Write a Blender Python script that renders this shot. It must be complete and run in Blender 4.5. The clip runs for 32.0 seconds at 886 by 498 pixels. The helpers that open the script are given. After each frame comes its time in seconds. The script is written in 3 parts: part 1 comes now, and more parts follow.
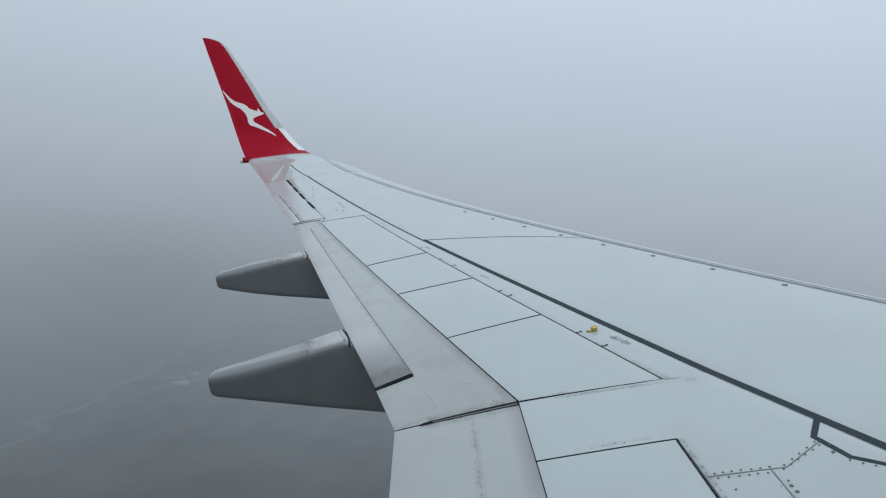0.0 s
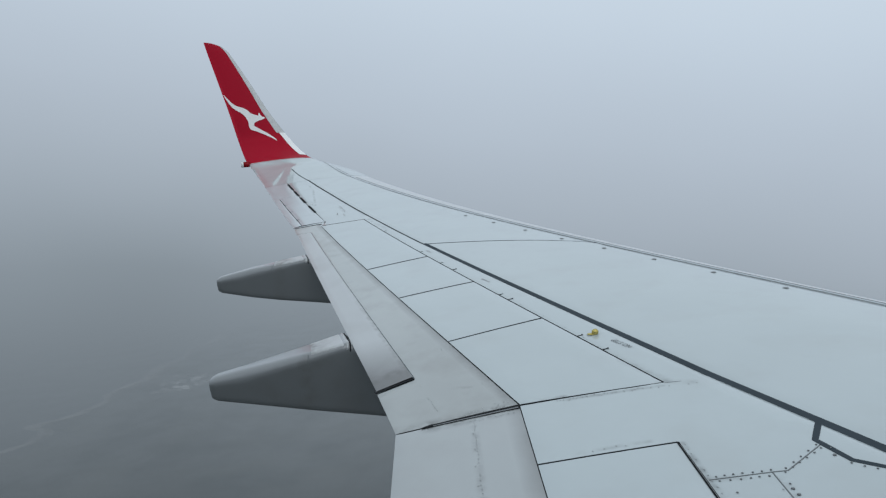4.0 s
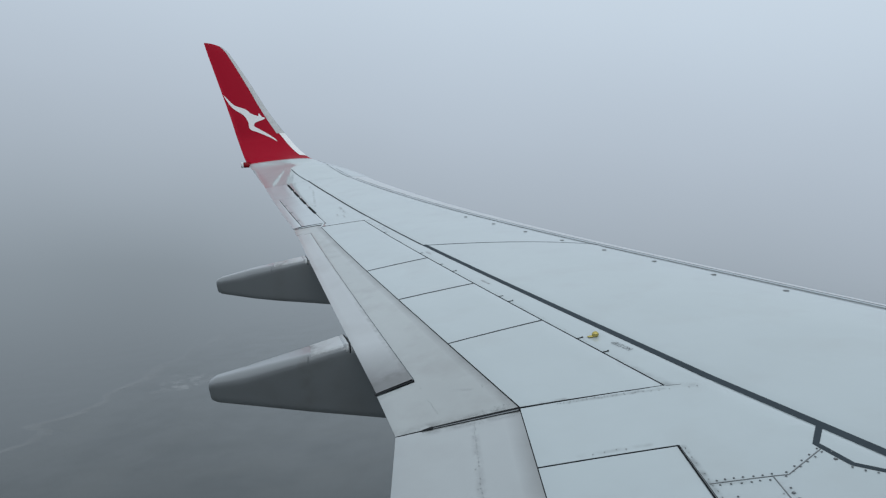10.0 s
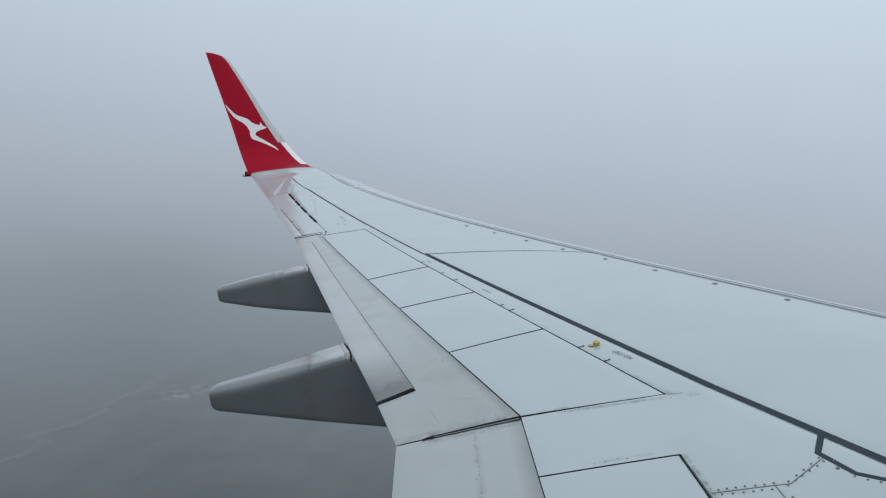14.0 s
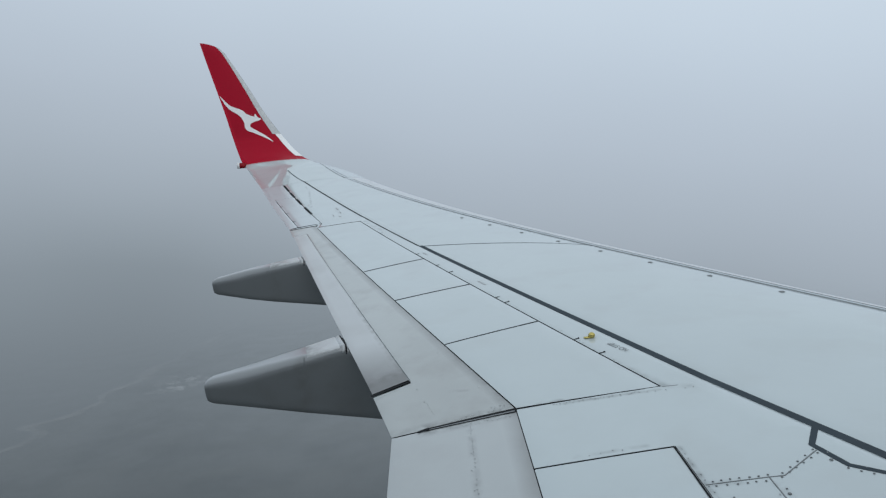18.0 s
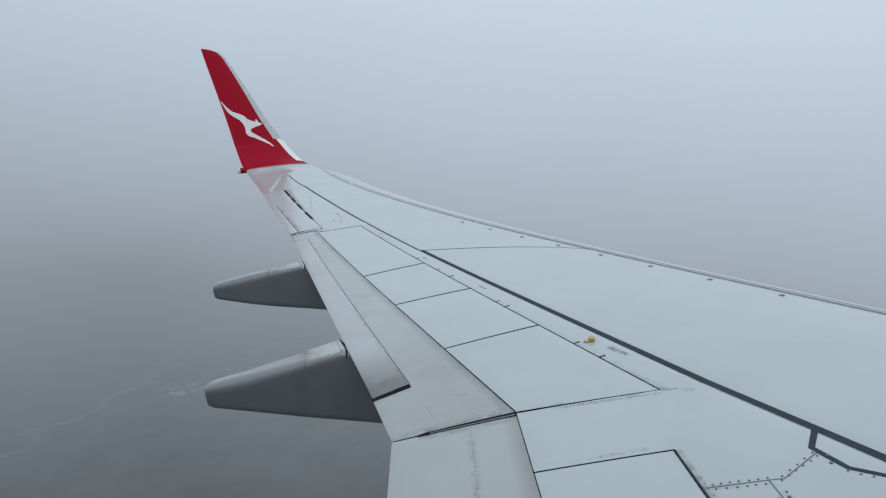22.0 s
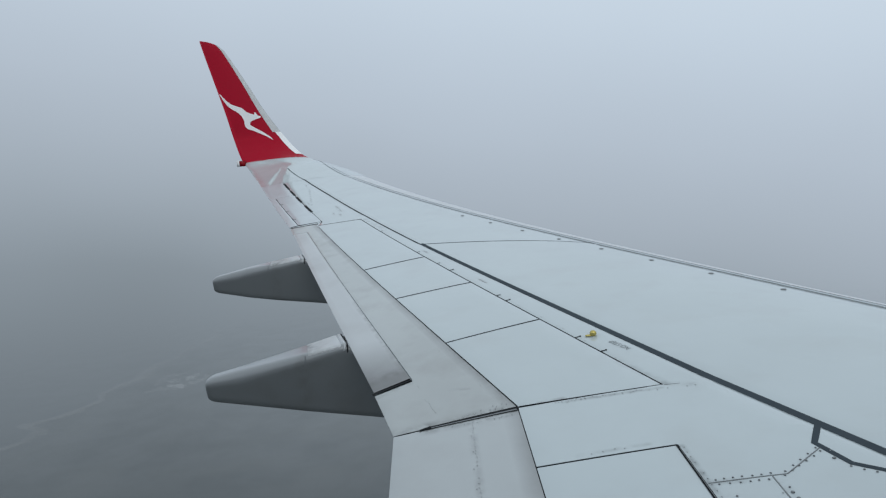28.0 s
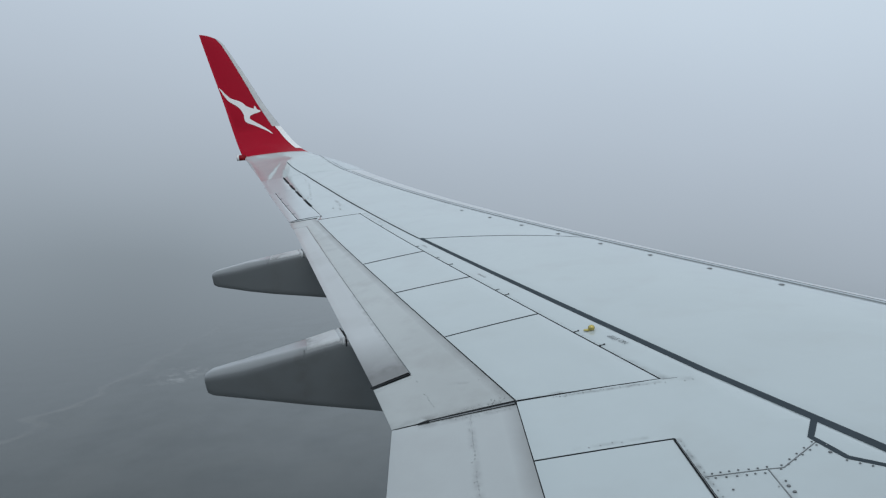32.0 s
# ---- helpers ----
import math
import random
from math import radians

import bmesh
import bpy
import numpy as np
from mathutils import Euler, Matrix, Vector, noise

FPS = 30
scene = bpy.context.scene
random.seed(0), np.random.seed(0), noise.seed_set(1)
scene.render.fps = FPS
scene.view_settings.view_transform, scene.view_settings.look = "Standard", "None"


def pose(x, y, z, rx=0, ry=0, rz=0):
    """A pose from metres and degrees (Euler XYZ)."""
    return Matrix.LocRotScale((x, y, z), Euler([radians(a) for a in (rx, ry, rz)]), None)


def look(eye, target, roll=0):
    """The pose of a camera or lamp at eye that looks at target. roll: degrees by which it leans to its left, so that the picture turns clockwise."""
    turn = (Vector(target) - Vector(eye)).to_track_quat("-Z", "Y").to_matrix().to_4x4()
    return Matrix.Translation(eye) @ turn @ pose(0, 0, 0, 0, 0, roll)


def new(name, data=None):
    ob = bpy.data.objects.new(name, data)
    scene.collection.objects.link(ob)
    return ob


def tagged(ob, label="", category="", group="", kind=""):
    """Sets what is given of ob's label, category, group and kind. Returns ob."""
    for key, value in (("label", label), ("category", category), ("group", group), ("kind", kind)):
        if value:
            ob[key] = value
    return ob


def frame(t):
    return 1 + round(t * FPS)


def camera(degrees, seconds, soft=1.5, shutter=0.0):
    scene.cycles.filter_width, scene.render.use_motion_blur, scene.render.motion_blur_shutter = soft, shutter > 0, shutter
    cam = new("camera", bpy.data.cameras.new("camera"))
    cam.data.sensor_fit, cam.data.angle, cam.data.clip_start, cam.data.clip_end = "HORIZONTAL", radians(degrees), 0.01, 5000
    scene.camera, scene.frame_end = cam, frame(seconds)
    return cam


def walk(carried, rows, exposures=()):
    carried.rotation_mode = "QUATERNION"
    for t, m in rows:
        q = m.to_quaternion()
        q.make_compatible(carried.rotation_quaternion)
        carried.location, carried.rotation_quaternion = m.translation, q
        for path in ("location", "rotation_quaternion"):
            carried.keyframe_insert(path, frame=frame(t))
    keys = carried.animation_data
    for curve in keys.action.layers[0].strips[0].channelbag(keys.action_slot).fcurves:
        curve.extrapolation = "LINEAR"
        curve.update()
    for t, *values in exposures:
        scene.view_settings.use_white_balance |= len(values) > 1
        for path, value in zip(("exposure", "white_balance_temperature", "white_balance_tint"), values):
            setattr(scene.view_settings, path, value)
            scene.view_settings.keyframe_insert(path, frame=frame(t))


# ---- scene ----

# ---------------------------------------------------------------- camera
PATH = [
    (0, 0.0045, -0.0009, -0.0010, 82.349, 3.993, -1.121),
    (0.5, 0.0074, -0.0102, -0.0068, 82.309, 4.052, -1.066),
    (1, 0.0066, -0.0084, -0.0090, 82.540, 4.238, -1.046),
    (1.5, -0.0043, 0.0003, -0.0028, 82.514, 4.024, -1.165),
    (2, 0.0115, -0.0112, -0.0063, 82.520, 4.042, -0.921),
    (2.5, 0.0080, -0.0067, -0.0011, 82.449, 4.128, -1.098),
    (3, 0.0052, -0.0041, -0.0023, 82.850, 4.112, -0.991),
    (3.5, 0.0057, -0.0056, -0.0050, 82.638, 4.135, -1.041),
    (5.5, -0.0028, 0.0047, 0.0024, 82.854, 3.877, -1.133),
    (6, -0.0005, 0.0007, 0.0041, 82.631, 3.948, -1.077),
    (6.5, 0.0025, -0.0026, -0.0008, 82.517, 3.803, -1.064),
    (7, 0.0033, -0.0001, -0.0032, 82.674, 3.933, -1.165),
    (7.5, -0.0014, -0.0005, 0.0000, 82.697, 3.991, -1.110),
    (8, 0.0089, -0.0014, -0.0005, 82.685, 3.850, -1.044),
    (8.5, -0.0024, 0.0056, 0.0001, 82.556, 4.072, -1.094),
    (9, -0.0022, 0.0038, 0.0035, 82.443, 4.074, -1.153),
    (9.5, -0.0013, 0.0003, -0.0008, 82.509, 4.131, -1.152),
    (10, 0.0008, 0.0033, 0.0045, 82.711, 3.940, -1.079),
    (10.5, 0.0018, 0.0033, 0.0039, 82.817, 3.904, -1.010),
    (11, -0.0020, 0.0047, 0.0032, 83.076, 3.901, -1.046),
    (11.5, 0.0020, 0.0027, 0.0086, 82.640, 3.844, -1.007),
    (12, 0.0057, 0.0004, -0.0002, 82.763, 3.922, -0.907),
    (12.5, -0.0046, -0.0012, -0.0047, 82.838, 4.069, -1.079),
    (13, -0.0038, 0.0062, 0.0046, 83.287, 3.920, -0.989),
    (13.5, 0.0058, 0.0014, 0.0067, 83.382, 3.909, -0.869),
    (14, -0.0004, 0.0002, 0.0006, 83.422, 3.893, -1.011),
    (14.5, 0.0006, -0.0056, -0.0072, 82.781, 4.027, -1.044),
    (16.5, -0.0011, -0.0007, -0.0011, 82.863, 4.040, -1.108),
    (17, -0.0025, 0.0006, 0.0002, 82.875, 3.977, -1.250),
    (17.5, -0.0017, 0.0078, 0.0037, 82.835, 3.912, -1.338),
    (18, -0.0007, 0.0066, 0.0042, 82.761, 3.865, -1.370),
    (18.5, -0.0022, 0.0054, 0.0051, 82.869, 3.846, -1.370),
    (19, 0.0002, -0.0010, 0.0038, 83.077, 3.840, -1.286),
    (19.5, 0.0017, 0.0056, -0.0029, 83.129, 3.843, -1.373),
    (20, 0.0039, -0.0001, -0.0038, 83.045, 3.947, -1.386),
    (20.5, -0.0030, 0.0046, 0.0033, 82.708, 3.999, -1.377),
    (21, -0.0004, 0.0038, 0.0012, 83.110, 4.074, -1.323),
    (21.5, 0.0059, -0.0028, 0.0008, 82.868, 4.033, -1.355),
    (22, 0.0067, -0.0025, 0.0009, 83.122, 3.980, -1.297),
    (22.5, 0.0003, 0.0066, 0.0066, 82.813, 3.817, -1.327),
    (23, -0.0000, 0.0000, 0.0000, 82.723, 3.873, -1.353),
    (23.5, 0.0022, 0.0017, 0.0011, 82.760, 3.845, -1.351),
    (24, -0.0034, 0.0108, 0.0039, 82.833, 3.943, -1.351),
    (24.5, -0.0034, 0.0069, 0.0101, 82.760, 3.903, -1.338),
    (25, 0.0022, 0.0018, 0.0064, 82.791, 3.861, -1.267),
    (25.5, 0.0007, 0.0044, 0.0041, 82.569, 3.890, -1.286),
    (27.5, -0.0062, 0.0094, 0.0069, 82.409, 3.897, -1.399),
    (28, -0.0100, 0.0139, 0.0077, 82.579, 3.951, -1.396),
    (28.5, -0.0067, 0.0062, 0.0028, 82.455, 3.924, -1.340),
    (29, -0.0016, 0.0061, 0.0102, 82.252, 3.929, -1.322),
    (29.5, 0.0011, -0.0004, 0.0055, 82.387, 3.895, -1.300),
    (30, -0.0010, 0.0058, 0.0062, 82.523, 3.886, -1.289),
    (30.5, 0.0031, -0.0002, 0.0052, 82.583, 3.829, -1.236),
    (31, -0.0043, 0.0064, 0.0044, 82.661, 3.728, -1.335),
    (31.5, -0.0023, 0.0010, 0.0033, 82.366, 3.724, -1.327),
    (32, -0.0031, 0.0065, 0.0052, 82.177, 3.816, -1.387),
]

cam = camera(61.41, 32.0, soft=1.25)
walk(cam, [(t, pose(*p)) for t, *p in PATH])

# ---------------------------------------------------------------- light
world = bpy.data.worlds.new("overcast")
scene.world = world
world.use_nodes = True
wn, wl = world.node_tree.nodes, world.node_tree.links
wn.clear()
w_out = wn.new("ShaderNodeOutputWorld")
w_bg = wn.new("ShaderNodeBackground")
w_co = wn.new("ShaderNodeTexCoord")
w_dot = wn.new("ShaderNodeVectorMath")
w_dot.operation = "DOT_PRODUCT"
w_dot.inputs[1].default_value = (0.20, 0.0, 0.980)
w_map = wn.new("ShaderNodeMapRange")
w_map.inputs[1].default_value, w_map.inputs[2].default_value = -1.0, 1.0
w_ramp = wn.new("ShaderNodeValToRGB")
w_ramp.color_ramp.interpolation = "B_SPLINE"
SKY = [(0.0, (0.03, 0.036, 0.04)), (0.20, (0.05, 0.06, 0.067)), (0.29, (0.122, 0.145, 0.164)), (0.40, (0.242, 0.286, 0.325)), (0.46, (0.369, 0.429, 0.492)),
       (0.52, (0.445, 0.514, 0.598)), (0.60, (0.555, 0.651, 0.753)), (0.70, (0.655, 0.756, 0.853)), (1.0, (0.74, 0.84, 0.93))]
while len(w_ramp.color_ramp.elements) < len(SKY):
    w_ramp.color_ramp.elements.new(0.5)
for e, (pos, col) in zip(w_ramp.color_ramp.elements, SKY):
    e.position, e.color = pos, (*col, 1)
w_noise = wn.new("ShaderNodeTexNoise")
w_noise.inputs["Scale"].default_value, w_noise.inputs["Detail"].default_value = 1.6, 3.0
w_nmul = wn.new("ShaderNodeMath")
w_nmul.operation = "MULTIPLY_ADD"
w_nmul.inputs[1].default_value, w_nmul.inputs[2].default_value = 0.06, -0.03
w_add = wn.new("ShaderNodeMath")
w_add.operation = "ADD"
wl.new(w_co.outputs["Generated"], w_dot.inputs[0])
wl.new(w_co.outputs["Generated"], w_noise.inputs["Vector"])
wl.new(w_dot.outputs["Value"], w_map.inputs[0])
wl.new(w_noise.outputs["Fac"], w_nmul.inputs[0])
wl.new(w_map.outputs[0], w_add.inputs[0])
wl.new(w_nmul.outputs[0], w_add.inputs[1])
wl.new(w_add.outputs[0], w_ramp.inputs[0])
wl.new(w_ramp.outputs[0], w_bg.inputs[0])
wl.new(w_bg.outputs[0], w_out.inputs[0])
w_bg.inputs[1].default_value = 1.0

sun = new("sun", bpy.data.lights.new("sun", "SUN"))
sun.data.energy, sun.data.angle, sun.data.color = 0.45, radians(60), (1.0, 0.97, 0.93)
sun.matrix_world = look((4, -8, 14), (0, 8, 0))
scene.view_settings.exposure = 0.0


# ---------------------------------------------------------------- materials
def mat(name, color, rough=0.5, metal=0.0, vary=0.0, scale=6.0, stretch=(1, 1, 1), dirt=None, dirt_amt=0.0, dirt_scale=3.0, bump=0.0,
        coat=0.0, per_piece=0.0, spec=0.5, grime_shade=None, dirt_and_shade=()):
    m = bpy.data.materials.new(name)
    m.use_nodes = True
    n, l = m.node_tree.nodes, m.node_tree.links
    b = n["Principled BSDF"]
    b.inputs["Roughness"].default_value, b.inputs["Metallic"].default_value = rough, metal
    b.inputs["Coat Weight"].default_value = coat
    b.inputs["Coat Roughness"].default_value = 0.3
    b.inputs["Specular IOR Level"].default_value = spec
    b.inputs["Base Color"].default_value = (*color, 1)
    co = n.new("ShaderNodeTexCoord")
    mp = n.new("ShaderNodeMapping")
    mp.inputs["Scale"].default_value = stretch
    l.new(co.outputs["Object"], mp.inputs[0])
    last = None

    def mix(fac, a, col, blend="MIX"):
        x = n.new("ShaderNodeMix")
        x.data_type, x.blend_type = "RGBA", blend
        l.new(fac, x.inputs[0])
        if a is None:
            x.inputs[6].default_value = (*color, 1)
        else:
            l.new(a, x.inputs[6])
        x.inputs[7].default_value = (*col, 1)
        return x.outputs[2]

    def noise_fac(sc, det, lo, hi, amt):
        t = n.new("ShaderNodeTexNoise")
        t.inputs["Scale"].default_value, t.inputs["Detail"].default_value = sc, det
        l.new(mp.outputs[0], t.inputs["Vector"])
        r = n.new("ShaderNodeMapRange")
        for i, v in enumerate((lo, hi, 0.0, amt)):
            r.inputs[i + 1].default_value = v
        l.new(t.outputs["Fac"], r.inputs[0])
        return r.outputs[0], t.outputs["Fac"]

    if vary:
        f, _ = noise_fac(scale, 5, 0.35, 0.7, 1.0)
        last = mix(f, last, [c * (1 - vary) for c in color])
        f2, raw = noise_fac(scale * 9, 3, 0.4, 0.75, 0.5)
        last = mix(f2, last, [c * (1 - vary * 0.6) for c in color])
    if dirt:
        f, _ = noise_fac(dirt_scale, 6, 0.5, 0.8, dirt_amt)
        last = mix(f, last, dirt)
    if grime_shade:
        # dirt, with painted shade on the main flap, along one edge: a plan direction and the two distances between
        # which it comes in
        dt = n.new("ShaderNodeVectorMath")
        dt.operation = "DOT_PRODUCT"
        dt.inputs[1].default_value = grime_shade[0]
        l.new(co.outputs["Object"], dt.inputs[0])
        r = n.new("ShaderNodeMapRange")
        for i, v in enumerate((grime_shade[1], grime_shade[2], 0.0, 1.0)):
            r.inputs[i + 1].default_value = v
        l.new(dt.outputs["Value"], r.inputs[0])
        f, _ = noise_fac(2.2, 6, grime_shade[3], grime_shade[4], 0.85)
        mu = n.new("ShaderNodeMath")
        mu.operation = "MULTIPLY"
        l.new(r.outputs[0], mu.inputs[0])
        l.new(f, mu.inputs[1])
        last = mix(mu.outputs[0], last, (0.102, 0.10, 0.097))
    for p, q, wide, amt in dirt_and_shade:
        # rubbed-in dirt along a short plan line; wide ones put shading into the colour
        way = Vector((q[0] - p[0], q[1] - p[1], 0))
        off = n.new("ShaderNodeVectorMath")
        off.operation = "SUBTRACT"
        off.inputs[1].default_value = (*p, 0)
        flat = n.new("ShaderNodeVectorMath")
        flat.operation = "MULTIPLY"
        flat.inputs[1].default_value = (1, 1, 0)
        dt = n.new("ShaderNodeVectorMath")
        dt.operation = "DOT_PRODUCT"
        dt.inputs[1].default_value = way / way.length_squared
        cl = n.new("ShaderNodeClamp")
        sc_ = n.new("ShaderNodeVectorMath")
        sc_.operation = "SCALE"
        sc_.inputs[0].default_value = way
        ds = n.new("ShaderNodeVectorMath")
        ds.operation = "DISTANCE"
        r = n.new("ShaderNodeMapRange")
        r.interpolation_type = "SMOOTHSTEP"
        for i, v in enumerate((0.0, wide, 1.0, 0.0)):
            r.inputs[i + 1].default_value = v
        f, _ = noise_fac(11.0, 6, 0.36, 0.66, amt) if wide < 0.5 else noise_fac(1.4, 3, -0.3, 0.6, amt)
        mu = n.new("ShaderNodeMath")
        mu.operation = "MULTIPLY"
        l.new(co.outputs["Object"], off.inputs[0])
        l.new(off.outputs[0], flat.inputs[0])
        l.new(flat.outputs[0], dt.inputs[0])
        l.new(dt.outputs["Value"], cl.inputs[0])
        l.new(cl.outputs[0], sc_.inputs["Scale"])
        l.new(flat.outputs[0], ds.inputs[0])
        l.new(sc_.outputs[0], ds.inputs[1])
        l.new(ds.outputs["Value"], r.inputs[0])
        l.new(r.outputs[0], mu.inputs[0])
        l.new(f, mu.inputs[1])
        last = mix(mu.outputs[0], last, (0.10, 0.098, 0.092))
    if per_piece:
        oi = n.new("ShaderNodeObjectInfo")
        r = n.new("ShaderNodeMapRange")
        r.inputs[3].default_value, r.inputs[4].default_value = 0.0, per_piece
        l.new(oi.outputs["Random"], r.inputs[0])
        last = mix(r.outputs[0], last, [c * 0.6 for c in color])
    if last is not None:
        l.new(last, b.inputs["Base Color"])
    if bump:
        t = n.new("ShaderNodeTexNoise")
        t.inputs["Scale"].default_value, t.inputs["Detail"].default_value = scale * 2, 2
        l.new(mp.outputs[0], t.inputs["Vector"])
        bp_ = n.new("ShaderNodeBump")
        bp_.inputs["Strength"].default_value, bp_.inputs["Distance"].default_value = 0.4, bump
        l.new(t.outputs["Fac"], bp_.inputs["Height"])
        l.new(bp_.outputs[0], b.inputs["Normal"])
    return m


PAINT = mat("wing_grey_paint", (0.474, 0.527, 0.536), 0.04, spec=0.75, vary=0.05, scale=1.2, dirt=(0.36, 0.36, 0.35), dirt_amt=0.22, dirt_scale=2.5, bump=0.0, per_piece=0.05,
            dirt_and_shade=(((0.43, 4.05), (0.66, 4.045), 0.035, 0.6), ((0.68, 4.005), (1.20, 3.975), 0.03, 0.45), ((1.085, 4.40), (1.235, 4.02), 0.05, 0.3),
                     ((1.20, 4.03), (1.36, 3.96), 0.05, 0.22), ((1.085, 3.32), (1.09, 2.5), 0.028, 0.6), ((1.09, 2.985), (1.22, 2.965), 0.035, 0.5),
                     ((1.36, 2.9), (1.34, 2.7), 0.04, 0.3), ((0.62, 3.40), (0.95, 3.39), 0.03, 0.25), ((-1.32, 11.1), (-1.43, 11.5), 0.05, 0.35),
                     ((-2.08, 13.2), (-1.86, 11.9), 0.035, 0.35), ((-0.62, 9.6), (-0.90, 10.3), 0.06, 0.3)))
# its edge ramp holds both dirt and the shade beside the spoilers
FLAP = mat("flap_grey_paint", (0.425, 0.448, 0.442), 0.26, spec=0.75, vary=0.06, scale=1.1, stretch=(1.3, 1.0, 1.0), dirt=(0.255, 0.25, 0.235), dirt_amt=0.45, dirt_scale=2.6,
           per_piece=0.05, grime_shade=((1.0, 0.312, 0.0), 1.60, 1.68, -0.1, 0.75),
           # first, broad one: the flap's dimmer inboard end put into the colour
           dirt_and_shade=(((0.0, 4.1), (-0.05, 4.9), 1.6, 0.20), ((-0.12, 4.03), (0.42, 4.07), 0.08, 0.55), ((-0.36, 4.02), (-0.12, 4.03), 0.09, 0.35), ((0.40, 4.07), (0.20, 4.70), 0.06, 0.3),
                    ((-0.22, 4.66), (-0.42, 4.56), 0.05, 0.3), ((0.05, 4.45), (0.15, 4.42), 0.03, 0.25)))
AFT = mat("smudged_flap_paint", (0.48, 0.497, 0.503), 0.3, spec=0.45, vary=0.08, scale=1.1, stretch=(1.6, 1.1, 1.0), dirt=(0.235, 0.228, 0.215), dirt_amt=0.25, dirt_scale=1.6,
          grime_shade=((0.0, -1.0, 0.0), -5.6, -4.80, -0.4, 0.5),
          dirt_and_shade=(((-0.24, 4.90), (-0.50, 4.80), 0.10, 0.5), ((-0.22, 4.75), (-0.75, 6.7), 0.035, 0.4)))
INBOARD = mat("inboard_flap_paint", (0.41, 0.432, 0.434), 0.2, spec=0.7, vary=0.06, scale=1.1, stretch=(1.3, 1.0, 1.0), dirt=(0.255, 0.25, 0.235), dirt_amt=0.35,
              dirt_scale=1.4, grime_shade=((1.0, 0.0, 0.0), 0.31, 0.43, -0.1, 0.85),
              dirt_and_shade=(((-0.10, 3.99), (0.40, 4.02), 0.08, 0.5), ((0.14, 3.9), (0.13, 2.6), 0.035, 0.3)))
SATIN = mat("satin_grey_paint", (0.475, 0.52, 0.54), 0.22, spec=0.7, vary=0.05, scale=1.2, dirt=(0.36, 0.36, 0.35), dirt_amt=0.22, dirt_scale=2.5)
WHITE = mat("white_paint", (0.80, 0.80, 0.79), 0.3, vary=0.04, scale=4.0)
RED = mat("red_paint", (0.372, 0.0032, 0.020), 0.40, vary=0.10, scale=1.5, spec=0.10)
METAL = mat("bare_aluminium", (0.66, 0.67, 0.68), 0.34, metal=0.65, vary=0.08, scale=3.0)
DULL = mat("dull_aluminium", (0.43, 0.445, 0.45), 0.45, metal=0.6, vary=0.15, scale=8.0)
SEAL = mat("dark_sealant", (0.016, 0.018, 0.020), 0.8, spec=0.12, vary=0.3, scale=9.0)
UNDER = mat("underside_grey_paint", (0.42, 0.44, 0.45), 0.45, vary=0.08, scale=1.5)
STRIPE = mat("dark_grey_marking_paint", (0.05, 0.064, 0.075), 0.85, spec=0.12, vary=0.15, scale=4.0)
SCREW = mat("dark_fastener", (0.19, 0.20, 0.205), 0.5, metal=0.4, vary=0.2, scale=30)
# fairing paint with the shade of its sides put into the colour
FAIR = mat("shaded_fairing_grey", (0.162, 0.174, 0.178), 0.18, spec=1.0, coat=1.0, vary=0.07, scale=1.2, dirt=(0.10, 0.095, 0.09), dirt_amt=0.3, dirt_scale=4.0,
           dirt_and_shade=(((-1.06, 5.55), (-1.12, 5.98), 0.09, 0.4), ((-0.80, 5.57), (-1.50, 5.59), 0.05, 0.5), ((-1.85, 8.66), (-1.93, 9.02), 0.10, 0.3)))
# paler copy of the fairing paint: light on the crown put into the colour
COVER = mat("lit_crown_grey", (0.50, 0.515, 0.52), 0.42, spec=0.9, vary=0.12, scale=5.0, dirt=(0.2, 0.19, 0.18), dirt_amt=0.4, dirt_scale=7.0,
            dirt_and_shade=(((-1.02, 5.55), (-1.06, 5.98), 0.16, 0.9), ((-0.72, 5.575), (-1.05, 5.575), 0.06, 0.8), ((-1.8, 8.64), (-1.9, 9.04), 0.2, 0.8)))
YELLOW = mat("yellow_anodised", (0.55, 0.45, 0.14), 0.22, metal=0.75, vary=0.15, scale=20)
LAMP = mat("red_lens", (0.28, 0.006, 0.012), 0.3, vary=0.2, scale=20, spec=0.2)


# ---------------------------------------------------------------- shape of the wing
# x forward, y outboard, z up; the eye of the passenger is near the origin
def le_x(y):
    return 6.0385 - 0.50427 * y


def te_x(y):
    if y < 4.02:
        return -0.297
    return 0.7388 - 0.2574 * y if y < 10.6 else -1.990 - 0.3184 * (y - 10.6)


def foil(s):
    s = min(max(s, 0.0), 1.0)
    return (0.2969 * math.sqrt(s) - 0.126 * s - 0.3516 * s * s + 0.2843 * s ** 3 - 0.1036 * s ** 4) / 0.1


def plane_z(y):
    return -1.8976 + 0.10039 * y - 0.0027 * y * y + 0.000338 * max(y - 2, 0) ** 3


def top(x, y):
    a, b = le_x(y), te_x(y)
    c = a - b
    return plane_z(y) + 0.06 * c * foil((a - x) / c) + 0.001 * (x - (a + b) / 2)


def low(x, y):
    a, b = le_x(y), te_x(y)
    c = a - b
    return plane_z(y) - 0.045 * c * foil((a - x) / c) + 0.001 * (x - (a + b) / 2)


def hinge_x(y):
    return 2.598 - 0.344 * y


def spoiler_te(y):
    return 1.678 - 0.312 * y


def stripe_x(y):
    return 2.9255 - 0.3643 * y


def slat_x(y):
    return 5.56 - 0.503 * y


